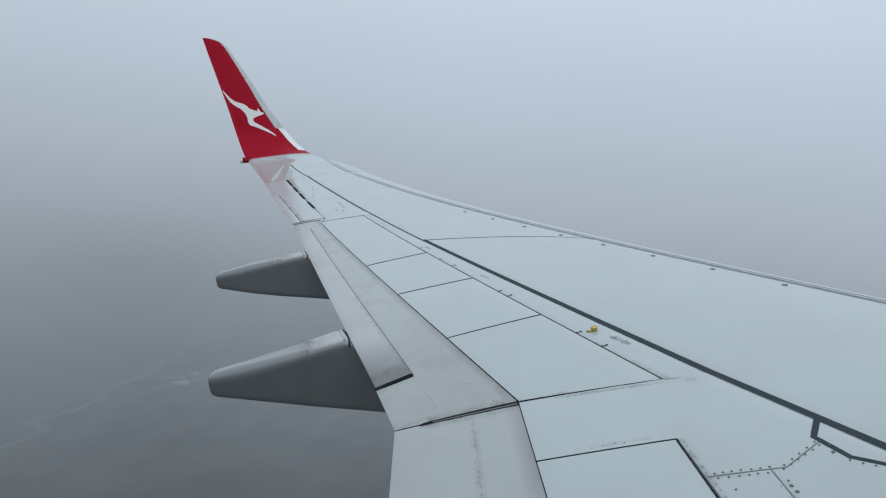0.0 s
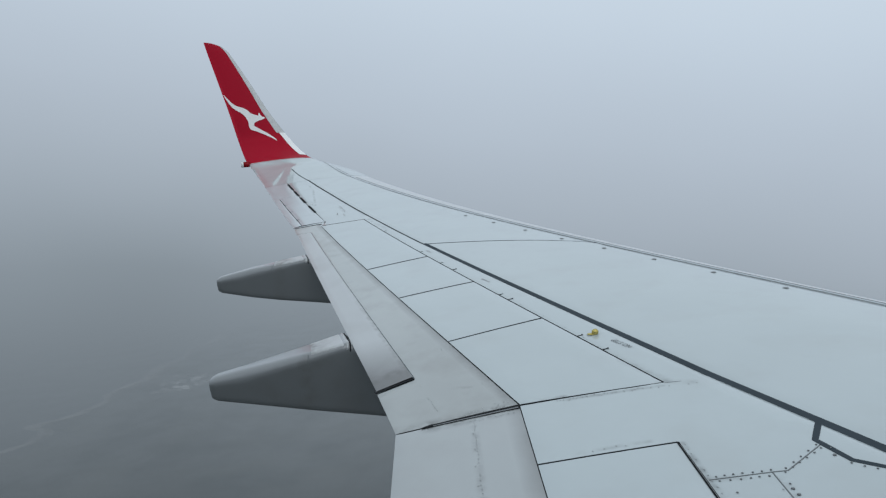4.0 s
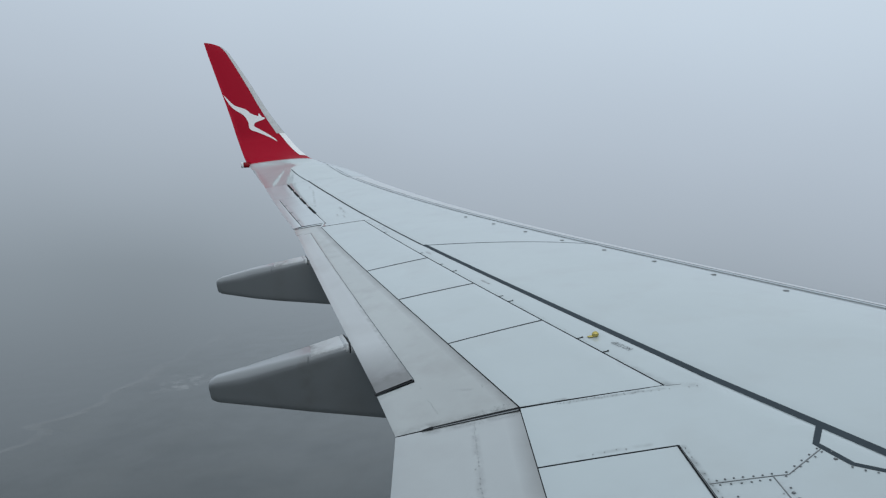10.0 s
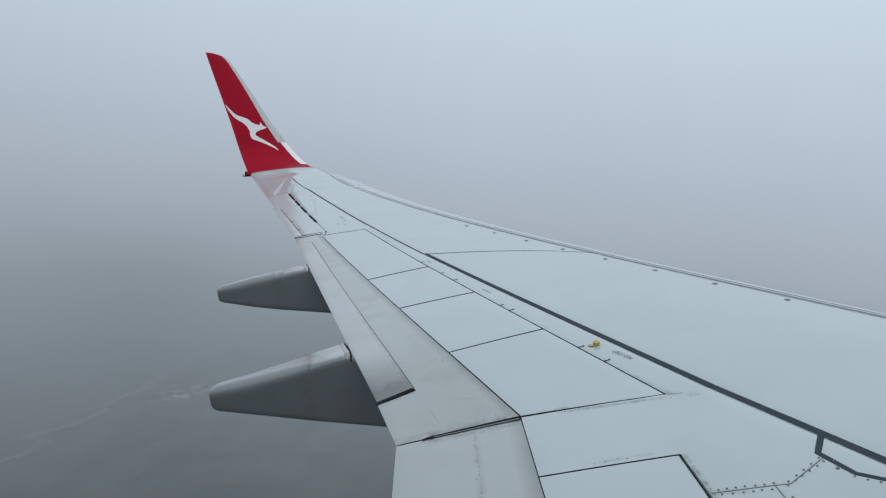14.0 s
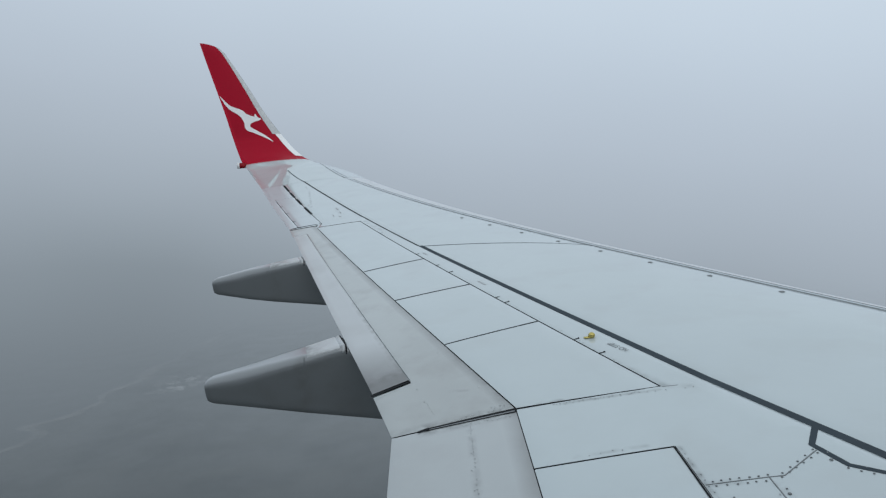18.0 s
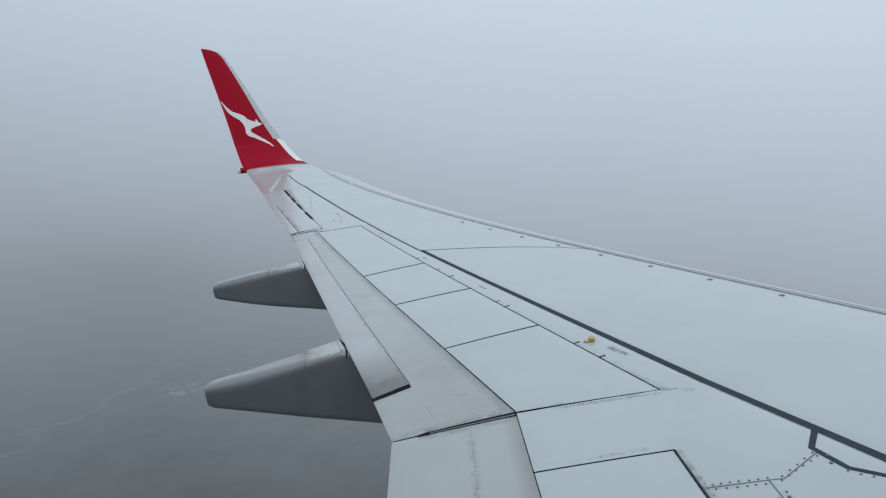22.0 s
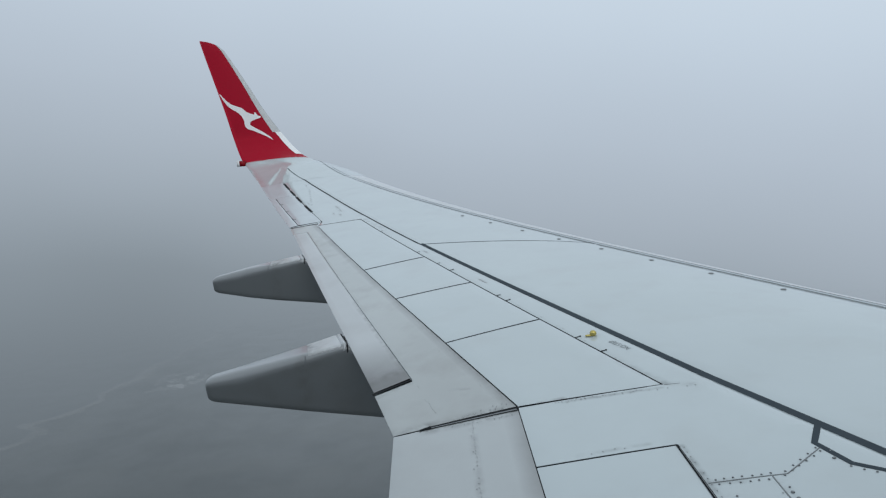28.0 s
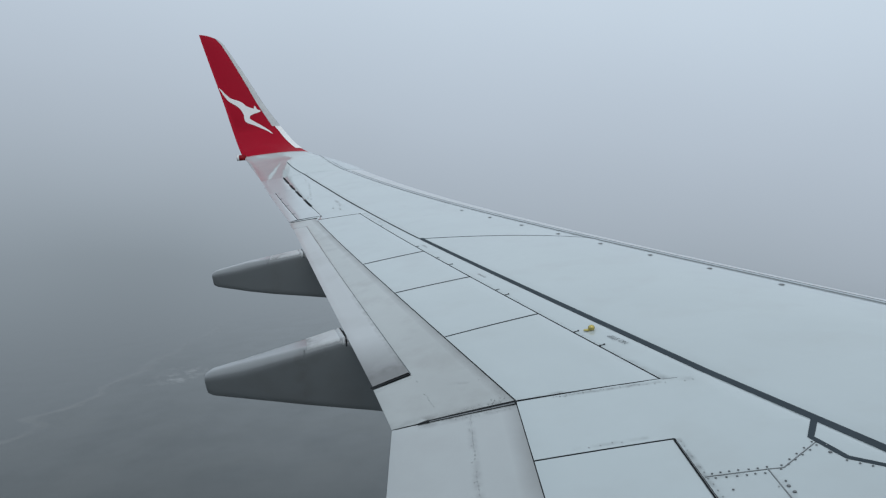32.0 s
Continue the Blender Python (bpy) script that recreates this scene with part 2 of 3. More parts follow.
def mesh_ob(name, verts, faces, material, parent=None, label="", smooth=True):
    me = bpy.data.meshes.new(name)
    me.from_pydata([tuple(v) for v in verts], [], faces)
    me.update()
    if smooth:
        me.polygons.foreach_set("use_smooth", [True] * len(me.polygons))
    me.materials.append(material)
    ob = new(name, me)
    if parent:
        ob.parent = parent
    if label:
        tagged(ob, label)
    return ob


def part(name, bm, material, parent, label="", smooth=True):
    me = bpy.data.meshes.new(name)
    bmesh.ops.recalc_face_normals(bm, faces=bm.faces)
    bm.to_mesh(me)
    bm.free()
    if smooth:
        me.polygons.foreach_set("use_smooth", [True] * len(me.polygons))
    me.materials.append(material)
    ob = new(name, me)
    ob.parent = parent
    return tagged(ob, label) if label else ob


def lerp2(a, b, k):
    return (a[0] + (b[0] - a[0]) * k, a[1] + (b[1] - a[1]) * k)


def panel(name, aft, fwd, material, parent, gaps=(0.005, 0.005, 0.005, 0.005), h=0.0, nu=8, step=0.25, depth=0.022, label="", edge=0.003):
    """A skin panel between an aft and a forward line (same number of plan points, inboard to outboard). gaps: aft, forward, inboard, outboard."""
    rows_a, rows_f = [], []
    for i in range(len(aft) - 1):
        d = max(math.dist(aft[i], aft[i + 1]), math.dist(fwd[i], fwd[i + 1]))
        n = max(1, int(d / step))
        for j in range(n):
            rows_a.append(lerp2(aft[i], aft[i + 1], j / n))
            rows_f.append(lerp2(fwd[i], fwd[i + 1], j / n))
    rows_a.append(aft[-1])
    rows_f.append(fwd[-1])
    for rr in (rows_a, rows_f):
        k = gaps[2] / max(1e-6, math.dist(rr[0], rr[1]))
        rr[0] = lerp2(rr[0], rr[1], k)
        k = gaps[3] / max(1e-6, math.dist(rr[-1], rr[-2]))
        rr[-1] = lerp2(rr[-1], rr[-2], k)
    nv = len(rows_a)
    verts, faces = [], []
    # a narrow rounded rim, then the face
    for j in range(nv):
        a, f = rows_a[j], rows_f[j]
        L = max(1e-4, math.dist(a, f))
        u0, u1, r = gaps[0] / L, 1 - gaps[1] / L, edge / L
        us = [u0, u0, u0 + r] + [u0 + r + (u1 - u0 - 2 * r) * i / nu for i in range(1, nu)] + [u1 - r, u1, u1]
        for i, u in enumerate(us):
            x, y = lerp2(a, f, u)
            z = top(x, y) + h
            if i in (0, len(us) - 1):
                z = max(z - depth, min(z, low(x, y) - 0.004))
            elif i in (1, len(us) - 2):
                z -= 0.0015
            verts.append((x, y, z))
    m = nu + 5
    for j in range(nv - 1):
        for i in range(m - 1):
            k = j * m + i
            faces.append((k, k + 1, k + m + 1, k + m))
    plain = len(faces)
    for j, flip in ((0, False), (nv - 1, True)):
        if gaps[3 if flip else 2] == 0:
            continue
        base = len(verts)
        for i in range(m):
            x, y, z = verts[j * m + i]
            verts.append((x, y, max(z - depth, min(z, low(x, y) - 0.004))))
        for i in range(m - 1):
            q = (j * m + i, base + i, base + i + 1, j * m + i + 1)
            faces.append(q[::-1] if flip else q)
    ob = mesh_ob(name, verts, faces, material, parent, label)
    ob.data.materials.append(SEAL)
    for k, p in enumerate(ob.data.polygons):
        if k >= plain or k % (m - 1) in (0, m - 2):
            p.material_index = 1
    ob.data.set_sharp_from_angle(angle=radians(40))
    return ob


def ribbon(name, pts, width, material, parent, h=0.003, step=0.12, label="", along=None, thick=0.0025):
    """A painted or sealed line that follows the skin. along: widen in that plan direction, so that the ends are cut along it."""
    path = []
    for a, b in zip(pts, pts[1:]):
        n = max(1, int(math.dist(a, b) / step))
        path += [lerp2(a, b, j / n) for j in range(n)]
    path.append(pts[-1])
    verts, faces = [], []
    for i, p in enumerate(path):
        q, r = path[max(i - 1, 0)], path[min(i + 1, len(path) - 1)]
        d = Vector((r[0] - q[0], r[1] - q[1])).normalized()
        nrm = Vector(along) if along else Vector((-d.y, d.x))
        w = width[0] + (width[1] - width[0]) * i / (len(path) - 1) if isinstance(width, tuple) else width
        for s, dz in ((-0.5, -thick), (-0.5, 0), (0.5, 0), (0.5, -thick)):
            x, y = p[0] + nrm.x * w * s, p[1] + nrm.y * w * s
            verts.append((x, y, top(x, y) + h + dz))
    for i in range(len(path) - 1):
        for j in range(3):
            k = i * 4 + j
            faces.append((k, k + 1, k + 5, k + 4))
    e = len(verts) - 4
    faces += [(3, 2, 1, 0), (e, e + 1, e + 2, e + 3)]
    bm = bmesh.new()
    vs = [bm.verts.new(v) for v in verts]
    for f in faces:
        bm.faces.new([vs[i] for i in f])
    return part(name, bm, material, parent, label, smooth=False)


# ---------------------------------------------------------------- setting: ground under the haze, fuselage wall
def haze(name, kind):
    """Land, sea and roofs with the mist put into their alpha: mostly let through, less and less shown with distance."""
    m = bpy.data.materials.new(name)
    m.use_nodes = True
    n, l = m.node_tree.nodes, m.node_tree.links
    b = n["Principled BSDF"]
    b.inputs["Roughness"].default_value = 0.9
    co = n.new("ShaderNodeTexCoord")
    n1 = n.new("ShaderNodeTexNoise")
    n1.inputs["Scale"].default_value, n1.inputs["Detail"].default_value = 0.012, 8
    l.new(co.outputs["Object"], n1.inputs["Vector"])
    r = n.new("ShaderNodeValToRGB")
    lo_, hi_ = {"sea": ((0.10, 0.125, 0.135), (0.13, 0.155, 0.165)), "land": ((0.02, 0.028, 0.022), (0.14, 0.14, 0.115)),
                "beach": ((0.38, 0.37, 0.34), (0.62, 0.61, 0.58)), "roofs": ((0.5, 0.5, 0.5), (0.75, 0.75, 0.75))}[kind]
    r.color_ramp.elements[0].position, r.color_ramp.elements[0].color = 0.38, (*lo_, 1)
    r.color_ramp.elements[1].position, r.color_ramp.elements[1].color = 0.64, (*hi_, 1)
    l.new(n1.outputs["Fac"], r.inputs[0])
    l.new(r.outputs[0], b.inputs["Base Color"])
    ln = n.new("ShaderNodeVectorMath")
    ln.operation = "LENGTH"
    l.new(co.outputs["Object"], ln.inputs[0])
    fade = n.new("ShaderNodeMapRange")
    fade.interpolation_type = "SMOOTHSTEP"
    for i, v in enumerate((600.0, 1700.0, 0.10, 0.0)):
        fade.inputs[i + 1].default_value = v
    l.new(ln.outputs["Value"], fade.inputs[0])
    # uneven alpha, as if the mist thinned and thickened from place to place
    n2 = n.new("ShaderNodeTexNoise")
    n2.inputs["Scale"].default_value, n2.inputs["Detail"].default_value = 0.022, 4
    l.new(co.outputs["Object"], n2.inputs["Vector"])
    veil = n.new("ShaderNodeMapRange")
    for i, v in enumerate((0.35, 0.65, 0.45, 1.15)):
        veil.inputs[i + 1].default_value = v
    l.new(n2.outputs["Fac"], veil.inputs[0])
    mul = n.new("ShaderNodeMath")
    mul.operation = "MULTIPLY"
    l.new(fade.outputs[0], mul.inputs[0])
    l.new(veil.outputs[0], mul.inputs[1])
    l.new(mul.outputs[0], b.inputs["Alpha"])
    return m


GROUND_Z = -300.0


def coast_x(y):
    """The shore line: place along the flight at each outboard distance."""
    return -500 + 0.19 * (y - 800) + 8 * math.sin((y - 1048) * 0.0571) - 30 * math.exp(-((y - 893) / 15) ** 2) + 2.5 * math.sin(y * 0.13) + 1.5 * math.sin(y * 0.31)


def ground_sheet():
    n, R = 40, 4700.0
    verts, faces = [(0, 0, 0)], []
    rings = [R * ((k + 1) / 10) ** 1.5 for k in range(10)]
    for r in rings:
        for i in range(n):
            a = 2 * math.pi * i / n
            verts.append((r * math.cos(a), r * math.sin(a), 0))
    faces += [(0, 1 + i, 1 + (i + 1) % n) for i in range(n)]
    for k in range(9):
        for i in range(n):
            a, b = 1 + k * n + i, 1 + k * n + (i + 1) % n
            faces.append((a, a + n, b + n, b))
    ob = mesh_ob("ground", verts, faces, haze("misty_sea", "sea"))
    ob.location = (0, 0, GROUND_Z)
    tagged(ob, "dim grey sea far below, veiled by mist", "ground", kind="structure")
    # land on the near side of the shore, and the pale beach along it
    for name, kind, z, cols, label in (("land", "land", 1.0, (0.0, 0.1, 0.3, 0.6, 1.0), "dark misty coastal land far below"),
                                       ("beach", "beach", 2.0, (-0.4, 0.6), "pale misty beach along the shore")):
        verts, faces = [], []
        xs = [-400 + 6 * i for i in range(500)]
        for y in xs:
            for c in cols:
                verts.append((coast_x(y) + (c * 1500 if kind == "land" else c * (15 + 6 * math.sin(y * 0.03) + 3 * math.sin(y * 0.17))), y, z))
        m = len(cols)
        for i in range(len(xs) - 1):
            for j in range(m - 1):
                k = i * m + j
                faces.append((k, k + m, k + m + 1, k + 1))
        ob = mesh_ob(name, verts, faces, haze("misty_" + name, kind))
        ob.location = (0, 0, GROUND_Z)
        tagged(ob, label, name, kind="structure")
    # a cluster of pale roofs
    rnd = random.Random(5)
    bm = bmesh.new()
    for i in range(46):
        x, y = -366 + rnd.uniform(-32, 32), 1032 + rnd.uniform(-40, 40)
        m = pose(x, y, 3 + 0.05 * i, 0, 0, 25 + rnd.choice((0, 90))) @ Matrix.Diagonal((rnd.uniform(3, 9), rnd.uniform(2.5, 4), 1, 1))
        bm.faces.new([bm.verts.new(m @ Vector(c)) for c in ((-1, -1, 0), (1, -1, 0), (1, 1, 0.4), (-1, 1, 0.4))])
    me = bpy.data.meshes.new("far_roofs")
    bm.to_mesh(me)
    bm.free()
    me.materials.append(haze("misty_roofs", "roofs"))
    ob = new("far_roofs", me)
    ob.location = (0, 0, GROUND_Z)
    tagged(ob, "cluster of pale roofs far below in the mist", "houses", kind="stuff")


ground_sheet()


def fuselage_wall():
    cy, cz, r, thick = -1.72, -0.35, 1.88, 0.06
    xs = [-7 + 0.5 * i for i in range(14)] + [-0.16, 0.16] + [0.5 + 0.5 * i for i in range(18)]
    angs = [radians(-75 + 5 * i) for i in range(73)]
    za, zb = math.asin((-0.2 - cz) / r), math.asin((0.2 - cz) / r)
    angs = sorted([a for a in angs if not za - 0.02 < a < zb + 0.02] + [za, zb])
    verts, faces = [], []
    for a in angs:
        for x in xs:
            for rr in (r, r - thick):
                verts.append((x, cy + rr * math.cos(a), cz + rr * math.sin(a)))
    nx = len(xs)

    def idx(i, j, k):
        return (i * nx + j) * 2 + k
    ai, xj = angs.index(za), xs.index(-0.16)
    for i in range(len(angs) - 1):
        for j in range(nx - 1):
            if i == ai and j == xj:
                faces += [(idx(i, j, 0), idx(i, j + 1, 0), idx(i, j + 1, 1), idx(i, j, 1)),
                          (idx(i + 1, j, 1), idx(i + 1, j + 1, 1), idx(i + 1, j + 1, 0), idx(i + 1, j, 0)),
                          (idx(i, j, 1), idx(i + 1, j, 1), idx(i + 1, j, 0), idx(i, j, 0)),
                          (idx(i, j + 1, 0), idx(i + 1, j + 1, 0), idx(i + 1, j + 1, 1), idx(i, j + 1, 1))]
                continue
            faces.append((idx(i, j, 0), idx(i, j + 1, 0), idx(i + 1, j + 1, 0), idx(i + 1, j, 0)))
            faces.append((idx(i, j, 1), idx(i + 1, j, 1), idx(i + 1, j + 1, 1), idx(i, j + 1, 1)))
    # plain bulkheads at both ends
    faces += [tuple(idx(i, 0, 1) for i in range(len(angs) - 1)), tuple(idx(i, nx - 1, 1) for i in range(len(angs) - 1))[::-1]]
    ob = mesh_ob("wall_fuselage", verts, faces, WHITE, smooth=False)
    tagged(ob, "white painted aircraft cabin wall with a window opening", "wall", kind="structure")


fuselage_wall()

# ---------------------------------------------------------------- the wing
wing = new("aircraft_wing")
wing.location = (0, 0, 0)
tagged(wing, "light grey swept airliner wing with a red upturned winglet", "aircraft wing")


def wing_body():
    ys = [-0.6 + 0.4 * i for i in range(37)] + [14.12]
    ys = [y for y in ys if y <= 14.12]
    ss = [0.006 + 0.90 * (i / 22) ** 1.7 for i in range(23)]
    verts, faces = [], []
    for y in ys:
        a, b = le_x(y), te_x(y)
        c = a - b
        for s in ss[::-1]:
            verts.append((a - c * s, y, max(top(a - c * s, y) - 0.035, low(a - c * s, y) + 0.004)))
        for s in ss:
            verts.append((a - c * s, y, low(a - c * s, y)))
    m = len(ss) * 2
    for j in range(len(ys) - 1):
        for i in range(m):
            k, k2 = j * m + i, j * m + (i + 1) % m
            faces.append((k, k2, k2 + m, k + m))
    faces.append(tuple(range(m))[::-1])
    faces.append(tuple(len(verts) - m + i for i in range(m)))
    ob = mesh_ob("wing_box", verts, faces, SEAL, wing, "dark sealed structure under the skin panels")
    ob.data.materials.append(UNDER)
    half = len(ss)
    for p in ob.data.polygons:
        if all((v % m) >= half for v in p.vertices):
            p.material_index = 1


wing_body()

# main skin
panel("skin_panel", [(stripe_x(y), y) for y in (-0.5, 2.0, 5.0, 8.396)], [(slat_x(y), y) for y in (-0.5, 2.0, 4.8, 7.69)], PAINT, wing,
      (0.0, 0.0015, 0.0, 0.009), nu=14)
panel("skin_panel", [(-0.133, 8.396), (-0.871, 10.427), (-1.679, 12.559), (-2.305, 14.12)],
      [(slat_x(y), y) for y in (7.69, 9.83, 12.1, 14.12)], PAINT, wing, (0.008, 0.0015, 0.008, 0.0), nu=12)
# strip between the spoilers and the marking line
panel("spar_strip", [(hinge_x(y), y) for y in (4.0, 6.0, 8.4, 10.35)], [(1.468, 4.0), (0.74, 6.0), (-0.133, 8.396), (-0.871, 10.427)], PAINT, wing,
      (0.007, 0.004, 0.0, 0.002), nu=4)
panel("spar_strip", [(-1.578, 10.437), (-1.54, 10.63), (-2.14, 12.45), (-2.695, 14.12)], [(-0.925, 10.362), (-0.871, 10.43), (-1.60, 12.35), (-2.305, 14.12)], PAINT, wing,
      (0.008, 0.008, 0.004, 0.0), nu=4)
# inboard panels
panel("root_panel", [(1.072, -0.4), (1.072, 3.345), (0.411, 3.372), (0.411, 4.035)], [(3.06, -0.4), (1.712, 3.33), (1.70, 3.36), (1.467, 4.0)], PAINT, wing,
      (0.001, 0.0, 0.0, 0.0), nu=10, step=0.1, depth=0.014)
panel("access_panel", [(0.411, -0.4), (0.411, 3.362)], [(1.069, -0.4), (1.069, 3.335)], PAINT, wing, (0.001, 0.003, 0.0, 0.004), nu=6, depth=0.014)

# spoilers
SP = [(4.041, 4.001), (5.233, 5.373), (6.516, 6.61), (7.704, 7.809), (10.421, 10.348)]
for (a0, f0), (a1, f1) in zip(SP, SP[1:]):
    panel("spoiler", [(spoiler_te(a0), a0), (spoiler_te(a1), a1)], [(hinge_x(f0), f0), (hinge_x(f1), f1)], PAINT, wing,
          (0.001, 0.005, 0.013 if a0 < 4.1 else 0.008, 0.006 if a0 < 4.1 else 0.010), nu=6, h=0.001, edge=0.004, depth=0.014)

# flaps and aileron
panel("main_flap", [(-0.297, 4.005), (-0.435, 4.585), (-0.195, 4.69), (-1.683, 10.172), (te_x(10.19), 10.19), (te_x(10.60), 10.60)],
      [(spoiler_te(4.045), 4.045), (spoiler_te(4.62), 4.62), (spoiler_te(4.72), 4.72), (-1.481, 10.13), (-1.492, 10.17), (-1.60, 10.56)], FLAP, wing,
      (0.0, 0.003, 0.003, 0.006), nu=8, h=-0.004, label="weathered grey outboard flap panel")
panel("aft_flap", [(te_x(4.625) + 0.012, 4.625), (te_x(10.186) + 0.012, 10.186)], [(-0.203, 4.735), (-1.684, 10.168)], AFT, wing,
      (0.0, 0.001, 0.016, 0.0), nu=4, h=-0.0045, label="smudged grey trailing flap segment")
panel("inboard_flap", [(-0.297, -0.4), (-0.297, 3.998)], [(0.408, -0.4), (0.408, 4.026)], INBOARD, wing, (0.0, 0.0, 0.0, 0.003), nu=6, h=-0.004,
      label="grey inboard flap panel with rivet rows")
panel("fixed_strip", [(te_x(10.615), 10.615), (te_x(10.65), 10.65)], [(-1.585, 10.575), (-1.55, 10.645)], PAINT, wing, (0.0, 0.0, 0.003, 0.003), nu=4, step=0.05)
panel("aileron", [(-1.887, 10.694), (-2.631, 12.953)], [(-1.537, 10.65), (-2.30, 12.94)], SATIN, wing, (0.003, 0.008, 0.006, 0.0), nu=4, label="pale grey aileron")
panel("aileron_tip", [(te_x(12.955), 12.955), (te_x(14.125), 14.125)], [(-2.305, 12.945), (-2.695, 14.125)], SATIN, wing, (0.0, 0.008, 0.0, 0.0), nu=4)
panel("aileron_tab", [(te_x(10.66), 10.66), (te_x(12.95), 12.95)], [(-1.889, 10.694), (-2.633, 12.953)], SATIN, wing, (0.0, 0.004, 0.006, 0.002), nu=3)


def flap_underside(y0, y1):
    verts, faces = [], []
    n = int((y1 - y0) / 0.4)
    for j in range(n + 1):
        y = y0 + (y1 - y0) * j / n
        a, b = le_x(y), te_x(y)
        for k in range(4):
            x = a - (a - b) * (0.88 + 0.034 * k)
            verts.append((x, y, low(x, y) - 0.016))
    for j in range(n):
        for k in range(3):
            q = j * 4 + k
            faces.append((q, q + 1, q + 5, q + 4))
    mesh_ob("flap_underside", verts, faces, UNDER, wing)


for y0, y1 in ((-0.4, 4.0), (4.03, 10.6), (10.66, 14.1)):
    flap_underside(y0, y1)
ribbon("flap_joint", [(-0.199, 4.72), (-0.93, 7.4), (-1.685, 10.168)], (0.0036, 0.0016), STRIPE, wing, h=-0.0028, step=0.12, thick=0.001)
ribbon("filler_strip", [(-1.578, 10.43), (-1.565, 10.62)], 0.032, PAINT, wing, h=-0.002, step=0.05)
# seal in the gap between the flaps
ribbon("gap_seal", [(0.415, 4.038), (0.15, 4.026), (-0.10, 4.012)], (0.048, 0.028), SEAL, wing, h=-0.001, step=0.05, label="black rubber gap seal")
ribbon("gap_strip", [(0.40, 4.027), (0.15, 4.014), (-0.085, 4.005)], (0.015, 0.009), SCREW, wing, h=0.0, step=0.05, label="worn grey strip on the gap seal")
ribbon("gap_edge", [(0.40, 4.017), (0.15, 4.006), (-0.085, 3.999)], (0.004, 0.003), SEAL, wing, h=0.0005, step=0.05)
ribbon("gap_stop", [(-0.085, 4.011), (-0.12, 4.005), (-0.15, 3.998)], (0.032, 0.014), SEAL, wing, h=0.002, step=0.02, label="black pointed end of the gap seal")
ribbon("gap_seal", [(-0.20, 4.708), (-0.45, 4.603)], (0.020, 0.027), SEAL, wing, h=0.001, step=0.05)


# leading edge
def slat(y0, y1):
    verts, faces = [], []
    n = max(2, int((y1 - y0) / 0.25))
    ys = [y0 + 0.002 + (y1 - y0 - 0.004) * i / n for i in range(n + 1)]
    for y in ys:
        a, b = le_x(y), te_x(y)
        c = a - b
        s0 = (a - slat_x(y) - 0.001) / c
        x = a - s0 * c
        verts.append((x, y, top(x, y) - 0.003))
        for i in range(13):
            s = s0 * (1 - i / 12) ** 2
            verts.append((a - s * c, y, top(a - s * c, y) + 0.001))
        for i in range(1, 7):
            s = 0.10 * (i / 6) ** 2
            verts.append((a - s * c, y, low(a - s * c, y) - 0.003))
    m = 20
    for j in range(len(ys) - 1):
        for i in range(m - 1):
            k = j * m + i
            faces.append((k, k + 1, k + m + 1, k + m))
    ob = mesh_ob("slat", verts, faces, METAL, wing, "bright bare metal leading edge slat")
    ob.data.materials.append(SATIN)
    ob.data.materials.append(SCREW)
    for k, p in enumerate(ob.data.polygons):
        p.material_index = {0: 2, 1: 1}.get(k % (m - 1), 0)
    ob.data.set_sharp_from_angle(angle=radians(50))


for y0, y1 in ((-0.5, 3.2), (3.2, 7.69), (7.69, 11.0), (11.0, 14.12)):
    slat(y0, y1)

# second joint line on the leading edge
ribbon("slat_joint", [(slat_x(13.9) + 0.06, 13.9), (slat_x(7.0) + 0.07, 7.0), (slat_x(-0.4) + 0.08, -0.4)], (0.014, 0.009), SCREW, wing, h=0.003, step=0.25)

# marking line and its branch
ribbon("marking_stripe", [(stripe_x(8.42) + 0.02, 8.42), (stripe_x(3.0) + 0.02, 3.0), (stripe_x(-0.4) + 0.02, -0.4)], (0.042, 0.060), STRIPE, wing, h=0.0015, thick=0.001, along=(1, 0),
       label="dark grey walkway marking stripe")
ribbon("marking_branch", [(1.730, 3.32), (1.630, 3.160), (1.682, 2.957), (1.79, 2.853), (2.05, 2.69)], (0.030, 0.024), STRIPE, wing, h=0.0018, thick=0.001,
       label="dark grey branch of the marking stripe", step=0.05)
# sealed joints drawn into the root skin
for pts in ([(1.085, 2.982), (1.346, 2.962), (1.41, 2.955), (1.626, 3.111)], [(1.346, 2.962), (1.336, 2.70)]):
    ribbon("sealed_joint", pts, 0.005, SCREW, wing, h=0.002, step=0.05)


ribbon("sealed_joint", [(-0.12, 8.392), (0.80, 8.033), (1.68, 7.695)], (0.020, 0.014), STRIPE, wing, h=0.0015, step=0.2)
ribbon("sealed_joint", [(-0.15, 8.44), (-0.871, 10.427)], (0.016, 0.016), SEAL, wing, h=0.0015, step=0.2)
ribbon("sealed_joint", [(-0.871, 10.427), (-1.679, 12.559), (-2.300, 14.11)], (0.016, 0.022), SEAL, wing, h=0.002, step=0.2)


